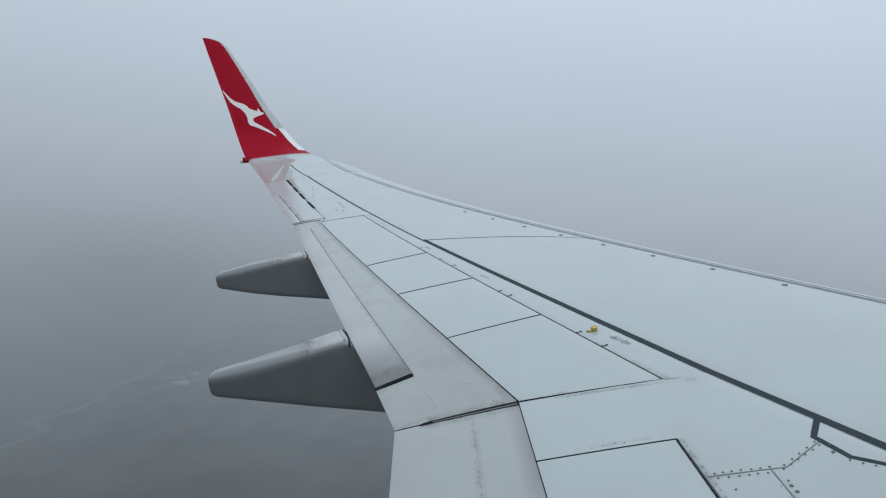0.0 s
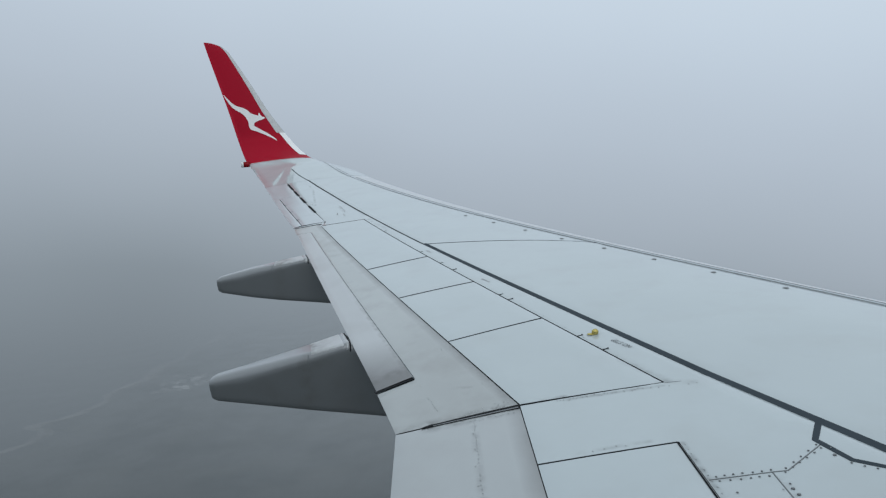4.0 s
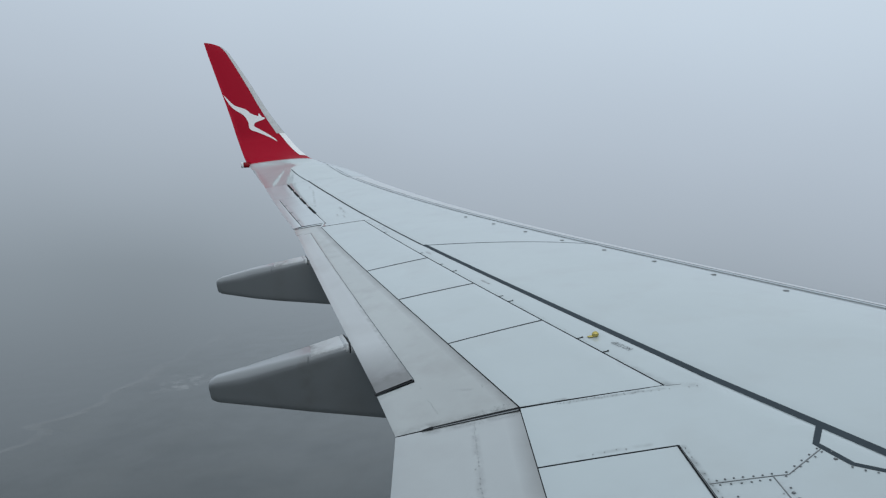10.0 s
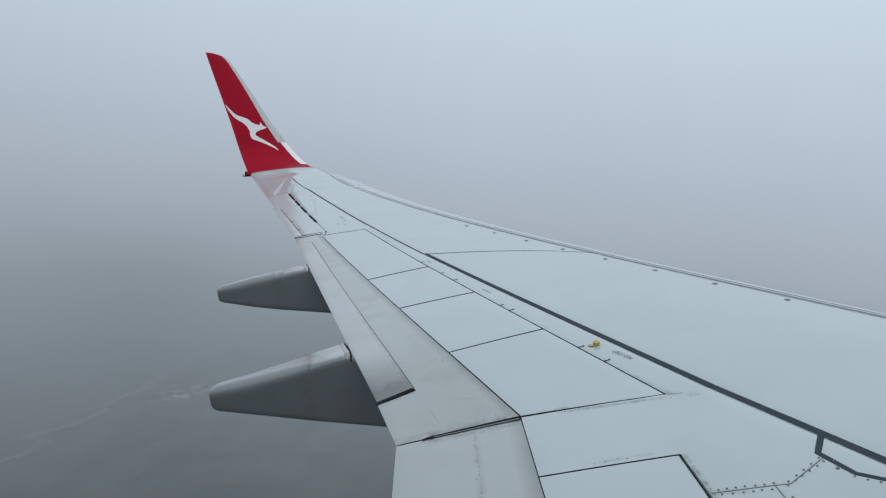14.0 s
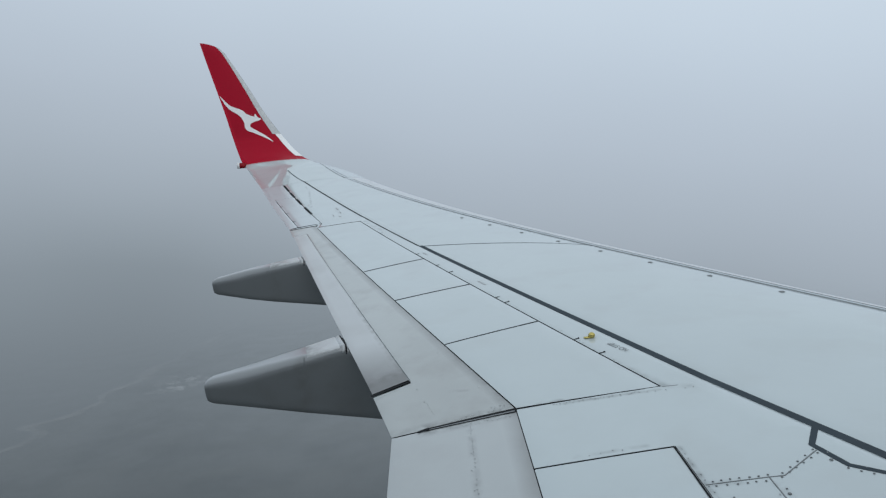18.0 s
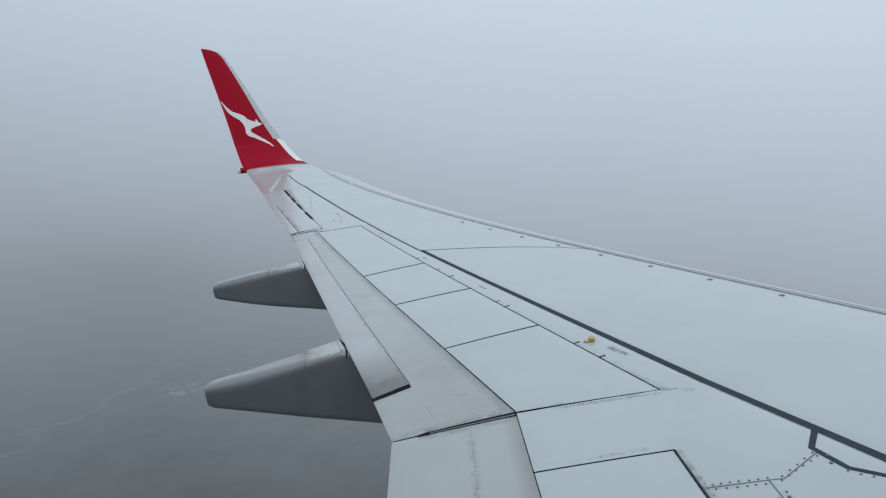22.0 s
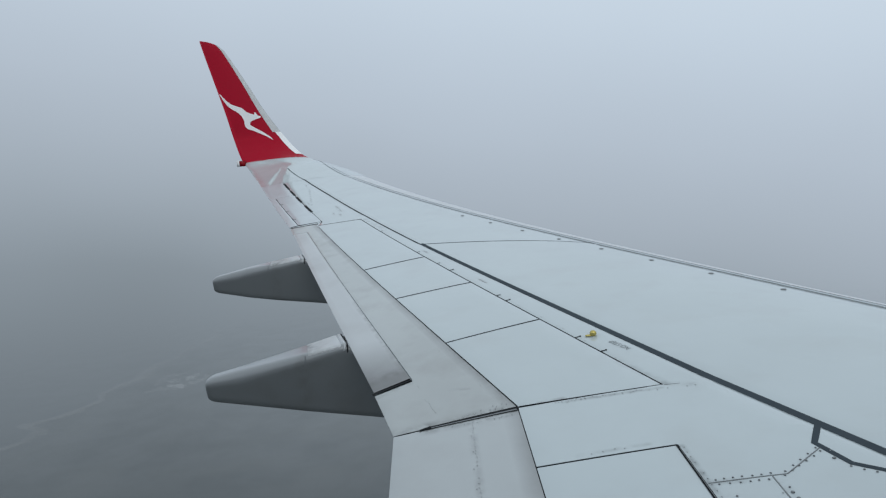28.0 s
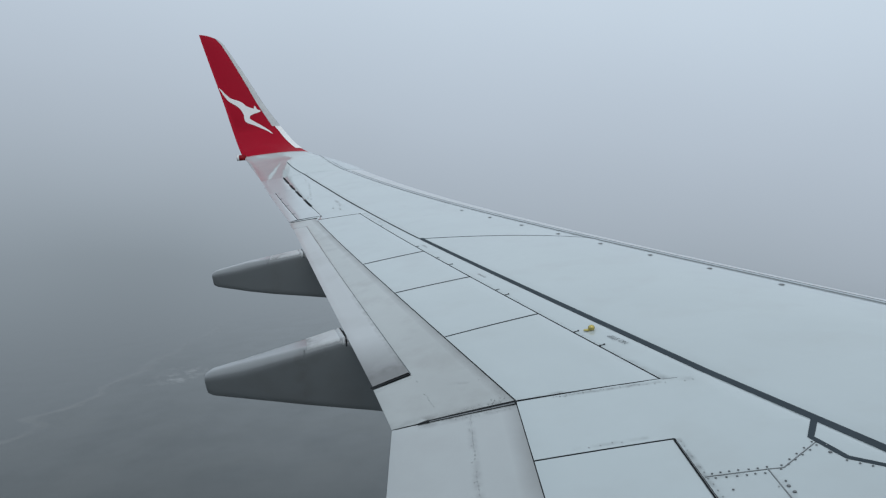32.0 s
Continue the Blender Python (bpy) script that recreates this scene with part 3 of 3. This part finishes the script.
# tip and winglet
ST = [(14.12, -0.417, -3.111, -1.082), (14.35, -0.371, -3.190, -1.185), (14.6, -0.310, -3.284, -1.330), (14.85, -0.237, -3.388, -1.530),
      (15.1, -0.142, -3.504, -1.805), (15.3, -0.044, -3.609, -2.100), (15.5, 0.090, -3.742, -2.420), (15.64, 0.219, -3.821, -2.599),
      (15.75, 0.357, -3.886, -2.742), (15.83, 0.498, -3.940, -2.860), (15.89, 0.654, -3.992, -2.980), (15.994, 1.122, -4.121, -3.300),
      (16.105, 1.622, -4.275, -3.587), (16.194, 2.022, -4.400, -3.825), (16.282, 2.422, -4.523, -4.075), (16.338, 2.675, -4.596, -4.248)]


# the tip stays nearly flat up to the red paint and only then curls up: growth of the plan away from the cabin
REACH = [0.0, 0.0, 0.0033, 0.0098, 0.0217, 0.034, 0.0412, 0.0447, 0.047, 0.0486, 0.05]


def spline(rows, u):
    i = min(int(u), len(rows) - 2)
    k = u - i
    p = [rows[max(i - 1, 0)], rows[i], rows[i + 1], rows[min(i + 2, len(rows) - 1)]]
    return [0.5 * (2 * b + (c - a) * k + (2 * a - 5 * b + 4 * c - d) * k * k + (3 * b - a - 3 * c + d) * k ** 3) for a, b, c, d in zip(*p)]


def plan_at(u):
    """y, z, trailing x and leading x of the bare plan at the station u (0 to 15)."""
    return spline(ST, u)


def station(u):
    """y, z, trailing x, leading x and the inward normal at the station u."""
    def grown(q):
        g = 1 + spline([(r,) for r in REACH], min(q, 10.0))[0]
        return [g * w for w in plan_at(q)]
    y, z, b, a = grown(u)
    p, q = grown(max(u - 0.02, 0.0)), grown(min(u + 0.02, 15.0))
    t = Vector((q[0] - p[0], q[1] - p[1])).normalized()
    return y, z, b, a, Vector((0, -t.y, t.x))


def tip_at(u, s, off=0.0, side=1):
    y, z, b, a, nrm = station(u)
    c = a - b
    t = (0.06 if u < 4 else max(0.036, 0.06 - 0.008 * (u - 4))) * c * foil(s)
    x = a - c * s
    if u > 14:  # swept, rounded top
        z -= 0.11 * (u - 14) * (1 - s) ** 1.5
    return Vector((x, y, z)) + nrm * (side * (t if side > 0 else t * 0.75) + off * side)


def tip_shell(name, u0, u1, material, parent, label="", s0=0.0, s1=1.0, off=0.0, both=True, n=None):
    n = n or int((u1 - u0) * 6)
    verts, faces = [], []
    for j in range(n + 1):
        u = u0 + (u1 - u0) * j / n
        e1 = s1(u) if callable(s1) else s1
        ss = [s0 + (e1 - s0) * (i / 18) ** 1.6 for i in range(19)]
        ring = [tip_at(u, s, off) for s in ss[::-1]]
        if both:
            ring += [tip_at(u, s, off, -1) for s in ss[1:]]
        verts += ring
    m = len(verts) // (n + 1)
    for j in range(n):
        for i in range(m - 1):
            k = j * m + i
            faces.append((k, k + 1, k + m + 1, k + m))
        if both and s1 == 1.0:
            faces.append((j * m + m - 1, j * m, (j + 1) * m, (j + 1) * m + m - 1))
    if both:
        faces.append(tuple(n * m + i for i in range(m)))
    return mesh_ob(name, verts, faces, material, parent, label)


winglet = tip_shell("winglet", 5.77, 15, RED, wing, "glossy red blended winglet with a pale swoosh emblem")
tip = tip_shell("wing_tip", 0, 5.77, PAINT, wing, "glossy pale grey wing tip fairing mirroring the winglet", n=40)


def cap_edge(u):
    y, _, b, a = plan_at(u)
    return max(0.012, (a - slat_x(y)) / (a - b))


tip_shell("leading_edge_cap", 0, 5.5, SATIN, tip, "pale satin leading edge", s0=0.0, s1=cap_edge, off=0.003, n=30)
tip_shell("leading_edge_strip", 10.0, 14.93, DULL, winglet, "dull bare metal leading edge", s0=0.0, s1=lambda u: 0.165 - 0.012 * (u - 10), off=0.004)
tip_shell("white_leading_edge", 6.4, 10.0, WHITE, winglet, "white painted leading edge root", s0=0.0, s1=0.115, off=0.004)


def tip_line(pts, width, name="sealed_joint"):
    verts, faces = [], []
    for i, (x, y) in enumerate(pts):
        lo_, hi_ = 0.0, 6.0
        for _ in range(30):
            u = (lo_ + hi_) / 2
            lo_, hi_ = (u, hi_) if plan_at(u)[0] < y else (lo_, u)
        _, _, b, a = plan_at(u)
        for w in (-width / 2, width / 2):
            verts.append(tip_at(u, (a - x - w) / (a - b), 0.003))
    faces = [(2 * i, 2 * i + 1, 2 * i + 3, 2 * i + 2) for i in range(len(pts) - 1)]
    mesh_ob(name, verts, faces, STRIPE, tip)


tip_line([lerp2((-2.305, 14.12), (-2.745, 15.0), i / 12) for i in range(13)], 0.018)
tip_line([(slat_x(14.12 + 0.1 * i), 14.12 + 0.1 * i) for i in range(11)], 0.014)
tip_line([(slat_x(14.12 + 0.1 * i) + 0.06, 14.12 + 0.1 * i) for i in range(10)], 0.012)


def place_on_winglet(x, z, off):
    u = 6.0
    lo_, hi_ = 4.0, 15.0
    for _ in range(30):
        u = (lo_ + hi_) / 2
        if plan_at(u)[1] < z:
            lo_ = u
        else:
            hi_ = u
    _, _, b, a = plan_at(u)
    return tip_at(u, min(max((a - x) / (a - b), 0.01), 0.99), off)


def stroke(bm, mid, widths, n=20):
    """A curved, tapered band on the winglet's inner face: control points (x, z) and half widths."""
    prev = None
    for i in range(n + 1):
        t = i / n
        k = t * (len(mid) - 1)
        j = min(int(k), len(mid) - 2)
        f = k - j
        pts = [mid[max(j - 1, 0)], mid[j], mid[j + 1], mid[min(j + 2, len(mid) - 1)]]

        def cr(q, d):
            a, b, c, e = (p[d] for p in pts)
            return 0.5 * (2 * b + (c - a) * q + (2 * a - 5 * b + 4 * c - e) * q * q + (3 * b - a - 3 * c + e) * q ** 3)
        x, z = cr(f, 0), cr(f, 1)
        dx, dz = cr(min(f + 0.05, 1), 0) - cr(max(f - 0.05, 0), 0), cr(min(f + 0.05, 1), 1) - cr(max(f - 0.05, 0), 1)
        L = math.hypot(dx, dz) or 1
        w = widths[j] + (widths[j + 1] - widths[j]) * f
        row = [bm.verts.new(place_on_winglet(x + s * w * dz / L, z - 0.018 - s * w * dx / L, 0.005)) for s in (-1, 0, 1)]
        if prev:
            for q in range(2):
                bm.faces.new((prev[q], prev[q + 1], row[q + 1], row[q]))
        prev = row


bm = bmesh.new()
stroke(bm, [(-4.222, 1.545), (-4.03, 1.300), (-3.785, 1.150), (-3.672, 0.985), (-3.652, 0.835), (-3.525, 0.757), (-3.325, 0.640), (-3.135, 0.497)],
       [0.003, 0.034, 0.064, 0.066, 0.054, 0.036, 0.026, 0.003], n=44)
stroke(bm, [(-3.72, 1.060), (-3.60, 1.028), (-3.48, 1.006), (-3.375, 1.006)], [0.085, 0.058, 0.045, 0.008], n=20)
stroke(bm, [(-3.67, 0.90), (-3.605, 0.955), (-3.50, 0.978)], [0.055, 0.040, 0.020], n=10)
stroke(bm, [(-3.475, 1.025), (-3.497, 1.115)], [0.042, 0.004], n=4)
part("emblem", bm, WHITE, winglet, "pale curved swoosh emblem", smooth=False)


def box(name, size, at, material, parent, label="", bevel=0.01, turn=(0, 0, 0)):
    bm = bmesh.new()
    bmesh.ops.create_cube(bm, size=1, matrix=pose(*at, *turn) @ Matrix.Diagonal((*size, 1)))
    bmesh.ops.bevel(bm, geom=bm.edges[:], offset=bevel, segments=2, affect="EDGES")
    return part(name, bm, material, parent, label)


light = box("position_light", (0.135, 0.125, 0.115), (-3.875, 16.04, 0.052), LAMP, wing, "red position light housing at the wing tip", 0.012)
box("light_cap", (0.052, 0.137, 0.123), (-3.958, 16.04, 0.054), WHITE, light, "white cap of the position light", 0.006)


def aileron_hinge(y):
    return -1.537 - 0.33343 * (y - 10.645)


for a, b in ((14.02, 13.47), (13.33, 12.88), (12.74, 12.24), (11.97, 11.40)):
    ribbon("hinge_seal", [(aileron_hinge(a), a), (aileron_hinge(b), b)], 0.036, SEAL, wing, h=0.003)


# flap track fairings
def fairing_ring(yc, x, t, t_, b_, w_, sc, slant):
    """One cross-section of 32 points: flat top with tight shoulders, sides drawn in towards a rounder keel."""
    zc, hz = (t_ + b_) / 2, (t_ - b_) / 2
    ring = []
    soft_r = 0.056 + 0.18 * min(max(t - 0.40, 0.0), 0.10) + 0.12 * max(0.0, t - 0.50)
    for cy, cz, r, a0 in ((1, 1, soft_r, 0), (-1, 1, soft_r, 90), (-1, -1, 0.055, 180), (1, -1, 0.055, 270)):
        r = min(r, hz * 0.75, w_ * 0.7)
        for k in range(8):
            # a supporting point on the flat at either end of the rounding
            a = radians(a0 + 90 * (min(max(k, 1), 6) - 1) / 5)
            yy, zz = cy * (w_ - r) + r * math.cos(a), cz * (hz - r) + r * math.sin(a)
            if k == 0 or k == 7:
                q = 0.35 * r
                along = a0 % 180 == 0
                if (k == 0) == along:
                    zz -= cz * q
                else:
                    yy -= cy * q
            yy *= 1 - 0.58 * (hz - zz) / (2 * hz)
            ring.append((x + slant * (zz + hz) / (2 * hz) * (te_x(yc + yy * sc) - te_x(yc)), yc + yy * sc, zc + zz * sc))
    return ring


def fairing(yc, xs, zt, zb, hw, joint, label):
    n, m = 60, 32
    verts, faces = [], []

    def at(x):
        return [float(np.interp(-x, [-q for q in xs], v)) for v in (zt, zb, hw)]

    def slanted(x):
        # the sections run along the edge of the flap at the root and square at the tip
        return min(1.0, max(0.0, (x - xs[-1]) / (te_x(yc) - xs[-1])))

    for i in range(n + 1):
        t = i / n
        x = xs[0] + (xs[-1] - xs[0]) * (1 - (1 - t) ** 1.6)
        k = min(1.0, abs(xs[-1] - x) / 0.05) ** 0.5
        verts += fairing_ring(yc, x, t, *at(x), 1 - (1 - k) * 0.22, slanted(x))
    for i in range(n):
        for j in range(m):
            a, b = i * m + j, i * m + (j + 1) % m
            faces.append((a, b, b + m, a + m))
    faces.append(tuple(range(m))[::-1])
    faces.append(tuple(n * m + j for j in range(m)))
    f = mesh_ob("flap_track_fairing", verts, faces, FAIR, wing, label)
    f.data.set_sharp_from_angle(angle=radians(50))

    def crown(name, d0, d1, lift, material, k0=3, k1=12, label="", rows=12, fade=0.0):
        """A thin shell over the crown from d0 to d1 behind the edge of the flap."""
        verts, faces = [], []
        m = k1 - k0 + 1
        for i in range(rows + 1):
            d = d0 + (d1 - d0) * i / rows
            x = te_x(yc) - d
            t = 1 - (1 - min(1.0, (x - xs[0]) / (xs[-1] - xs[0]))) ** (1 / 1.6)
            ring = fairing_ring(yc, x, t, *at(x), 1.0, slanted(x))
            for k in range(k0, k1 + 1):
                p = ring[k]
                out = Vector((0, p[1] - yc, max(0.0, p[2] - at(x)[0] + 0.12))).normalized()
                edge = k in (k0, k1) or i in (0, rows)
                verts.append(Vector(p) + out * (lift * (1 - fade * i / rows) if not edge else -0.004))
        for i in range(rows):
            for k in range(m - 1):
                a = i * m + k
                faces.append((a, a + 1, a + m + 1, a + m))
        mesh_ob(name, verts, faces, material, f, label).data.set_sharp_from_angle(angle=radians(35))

    # the cover's paler colour stands for light falling on the crown
    crown("top_cover", 0.038, te_x(yc) - joint, 0.0045, COVER, k0=4, k1=12, label="raised cover on the crown of the fairing, painted paler as lit", fade=0.8)
    # narrow dark tick on the near shoulder where the cover ends
    crown("joint_seal", te_x(yc) - joint - 0.002, te_x(yc) - joint + 0.012, 0.004, SCREW, 10, 14, "narrow dark tick at the end of the cover", rows=3)
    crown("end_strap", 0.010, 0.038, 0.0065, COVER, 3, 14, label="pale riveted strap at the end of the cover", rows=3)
    crown("root_seal", -0.004, 0.010, 0.0065, SEAL, 2, 15, "black seal where the fairing meets the flap", rows=3)
    return f


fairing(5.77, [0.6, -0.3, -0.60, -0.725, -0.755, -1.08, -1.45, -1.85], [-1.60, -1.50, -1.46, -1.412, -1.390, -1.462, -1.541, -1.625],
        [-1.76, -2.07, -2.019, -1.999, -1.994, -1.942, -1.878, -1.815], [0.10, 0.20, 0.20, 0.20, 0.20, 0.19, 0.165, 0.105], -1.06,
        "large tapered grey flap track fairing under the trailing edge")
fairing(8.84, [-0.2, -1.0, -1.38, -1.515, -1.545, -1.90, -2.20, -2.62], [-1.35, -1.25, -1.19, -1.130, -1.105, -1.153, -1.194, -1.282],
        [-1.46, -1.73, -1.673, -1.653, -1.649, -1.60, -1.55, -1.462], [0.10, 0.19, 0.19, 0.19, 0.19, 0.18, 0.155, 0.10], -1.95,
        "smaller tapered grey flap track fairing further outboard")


# ---------------------------------------------------------------- small details
def disc_mesh(r, hgt, n=12, material=None):
    bm = bmesh.new()
    bmesh.ops.create_cone(bm, cap_ends=True, segments=n, radius1=r, radius2=r * 0.8, depth=hgt)
    me = bpy.data.meshes.new("fastener")
    bm.to_mesh(me)
    bm.free()
    me.materials.append(material or SCREW)
    return me


BIG, MID, TINY = disc_mesh(0.0235, 0.006, 16), disc_mesh(0.0050, 0.003), disc_mesh(0.0036, 0.003, 8)
FAINT = mat("worn_fastener", (0.345, 0.358, 0.362), 0.45, vary=0.25, scale=30)
LARGE, PALE = disc_mesh(0.0086, 0.004), disc_mesh(0.0034, 0.0018, 8, FAINT)


def fastener(me, x, y, h=0.003, name="fastener"):
    ob = new(name, me)
    ob.parent = wing
    ob.location = (x, y, top(x, y) + h)
    return ob


for i in range(8):
    y = 9.80 - 0.6165 * i
    fastener(BIG, 5.387 - 0.5063 * y, y, name="access_plug")


def rivets(a, b, n, me=TINY, jitter=0.004, h=0.003, keep=0.88):
    for i in range(n):
        x, y = lerp2(a, b, (i + 0.5) / n)
        if keep < random.random():
            continue
        fastener(me, x + random.uniform(-jitter, jitter), y + random.uniform(-jitter, jitter), h, "rivet")


rivets((0.60, 4.012), (1.10, 3.975), 22, PALE, jitter=0.012)
rivets((0.64, 4.00), (0.80, 3.99), 5, PALE, jitter=0.012)
rivets((1.10, 3.96), (1.40, 3.925), 6, PALE, jitter=0.008)
for a, b, k in (((1.10, 3.0), (1.365, 2.977), 7), ((1.105, 2.962), (1.345, 2.934), 6), ((1.385, 2.958), (1.635, 3.132), 5), ((1.37, 2.929), (1.64, 3.097), 6)):
    rivets(a, b, k, MID, jitter=0.003, keep=1.0)
rivets((1.093, 3.33), (1.097, 2.80), 11, PALE)
rivets((0.60, 3.40), (1.03, 3.375), 8, PALE, jitter=0.012, keep=0.6)
rivets((0.93, 4.885), (1.17, 4.16), 15, PALE, jitter=0.008, keep=0.4)
rivets((0.62, 5.80), (0.90, 5.02), 13, PALE, jitter=0.008, keep=0.4)
rivets((0.146, 3.96), (0.124, 2.5), 36, PALE, jitter=0.004, h=0.0)
rivets((0.128, 3.90), (0.116, 2.5), 8, PALE, jitter=0.006, h=0.0)
rivets((0.02, 3.965), (0.37, 3.975), 15, PALE, jitter=0.010, h=0.0)
rivets((0.02, 4.055), (0.33, 4.08), 13, PALE, jitter=0.012, h=0.0)
rivets((0.20, 4.11), (0.36, 4.12), 6, PALE, jitter=0.012, h=0.0)
rivets((-0.113, 4.391), (-0.033, 4.12), 6, PALE, jitter=0.004, h=-0.001)
for x, y in ((-0.008, 5.109), (0.227, 4.428), (-0.155, 4.574), (-0.55, 6.3), (-0.30, 5.9)):
    fastener(PALE, x, y, 0.0, "rivet")
# small hinge marks across the aileron tab line
for x, y in ((-2.431, 12.373), (-2.236, 11.78), (-2.023, 11.127)):
    ribbon("tab_hinge_mark", [(x - 0.025, y + 0.01), (x + 0.03, y - 0.01)], 0.014, SEAL, wing, h=0.003)
for x, y, me in ((1.371, 2.858, MID), (1.365, 2.821, LARGE), (1.367, 2.776, LARGE), (1.328, 2.827, PALE), (1.155, 2.858, MID), (1.639, 3.014, LARGE), (1.667, 2.935, MID),
                 (1.70, 2.897, MID), (1.735, 2.866, MID), (1.655, 3.075, PALE)):
    fastener(me, x, y)

# hinge fittings along the spoiler line
for y, L in ((4.60, 0.07), (4.90, 0.07), (5.93, 0.08), (6.10, 0.07), (7.12, 0.07), (7.45, 0.06), (8.05, 0.06), (9.4, 0.06)):
    ribbon("hinge_tick", [(hinge_x(y), y), (hinge_x(y) + L * 0.5, y + 0.010)], 0.007, SEAL, wing, h=0.004)


# round ends of the hinge fittings near the walkway line
KNOB = disc_mesh(0.0065, 0.006, 10, SEAL)
for y in (4.60, 4.90, 5.93, 7.12):
    fastener(KNOB, hinge_x(y) + 0.035, y + 0.010, 0.004, "hinge_knob")
# worn dark sealant along the access panel
ribbon("sealed_joint", [(1.071, 3.335), (1.071, 2.9), (1.071, 2.2)], (0.010, 0.017), SEAL, wing, h=0.003, step=0.1)
ribbon("seal_bead", [(1.072, 3.30), (1.072, 2.9), (1.073, 2.2)], (0.002, 0.004), SCREW, wing, h=0.005, step=0.1, label="worn grey bead along the seal")
# uneven sealant in the spoiler joints
for a, b, w in (((1.0, 4.019), (1.13, 4.012), (0.011, 0.006)), ((0.70, 4.033), (0.83, 4.027), (0.006, 0.010)), ((0.055, 5.236), (0.42, 5.3085), (0.017, 0.006)),
                ((-0.35, 6.518), (-0.18, 6.540), (0.010, 0.004))):
    ribbon("joint_sealant", [a, b], w, SEAL, wing, h=0.001, step=0.05)
for (ya, yf), w in zip(SP[1:4], ((0.016, 0.019), (0.023, 0.022), (0.028, 0.025))):
    ribbon("joint_sealant", [(spoiler_te(ya) + 0.01, ya + 0.003), (hinge_x(yf) - 0.01, yf - 0.001)], w, SEAL, wing, h=0.0018, step=0.1)
ribbon("joint_sealant", [(1.225, 4.003), (1.31, 3.99)], (0.005, 0.002), SCREW, wing, h=0.001, step=0.05)


def lifeline_fitting(x, y):
    f = new("lifeline_fitting")
    f.parent = wing
    f.location = (x, y, top(x, y))
    tagged(f, "small yellow escape line fitting")
    for name, segs, r, sc, at in (("base", 20, 0.027, (1.15, 0.75, 0.25), (-0.014, 0.006, 0.004)), ("dome", 20, 0.0235, (1, 0.9, 0.9), (0.010, 0, 0.018))):
        bm = bmesh.new()
        bmesh.ops.create_uvsphere(bm, u_segments=segs, v_segments=10, radius=r, matrix=Matrix.Translation(at) @ Matrix.Diagonal((*sc, 1)))
        part(name, bm, YELLOW, f)


lifeline_fitting(1.022, 4.888)


def lettering(body, a, b, height, name):
    """Words on the skin from the plan point a to b, letters standing to the left of that way."""
    cu = bpy.data.curves.new(name, "FONT")
    cu.body, cu.size = body, 1.0
    tmp = new(name, cu)
    dg = bpy.context.evaluated_depsgraph_get()
    me = bpy.data.meshes.new_from_object(tmp.evaluated_get(dg))
    bpy.data.objects.remove(tmp)
    w = max(v.co.x for v in me.vertices)
    hh = max(v.co.y for v in me.vertices)
    d = Vector((b[0] - a[0], b[1] - a[1]))
    nrm = Vector((-d.y, d.x)).normalized()
    for v in me.vertices:
        x = a[0] + d.x * v.co.x / w + nrm.x * height * v.co.y / hh
        y = a[1] + d.y * v.co.x / w + nrm.y * height * v.co.y / hh
        v.co = (x, y, top(x, y) + 0.003)
    me.materials.append(SCREW)
    ob = new(name, me)
    ob.parent = wing
    tagged(ob, "dark stencilled words reading no step")


lettering("NO STEP", (1.203, 4.578), (1.129, 4.749), 0.036, "lettering")
# unreadable stencils further out
for a, b in (((0.40, 6.66), (0.46, 6.50)), ((-0.10, 8.08), (-0.05, 7.94)), ((-0.62, 9.55), (-0.57, 9.42)), ((-1.43, 11.52), (-1.36, 11.33)),
             ((-1.33, 11.20), (-1.31, 11.10)), ((-1.42, 11.06), (-1.40, 10.97)), ((-1.31, 10.92), (-1.28, 10.82)), ((-2.19, 13.60), (-2.17, 13.48)),
             ((-1.95, 12.12), (-1.92, 12.02))):
    for k in range(3):
        p, q = lerp2(a, b, k / 3), lerp2(a, b, (k + 0.7) / 3)
        ribbon("stencil_bar", [p, q], 0.018, FAINT, wing, h=0.0015, thick=0.001)
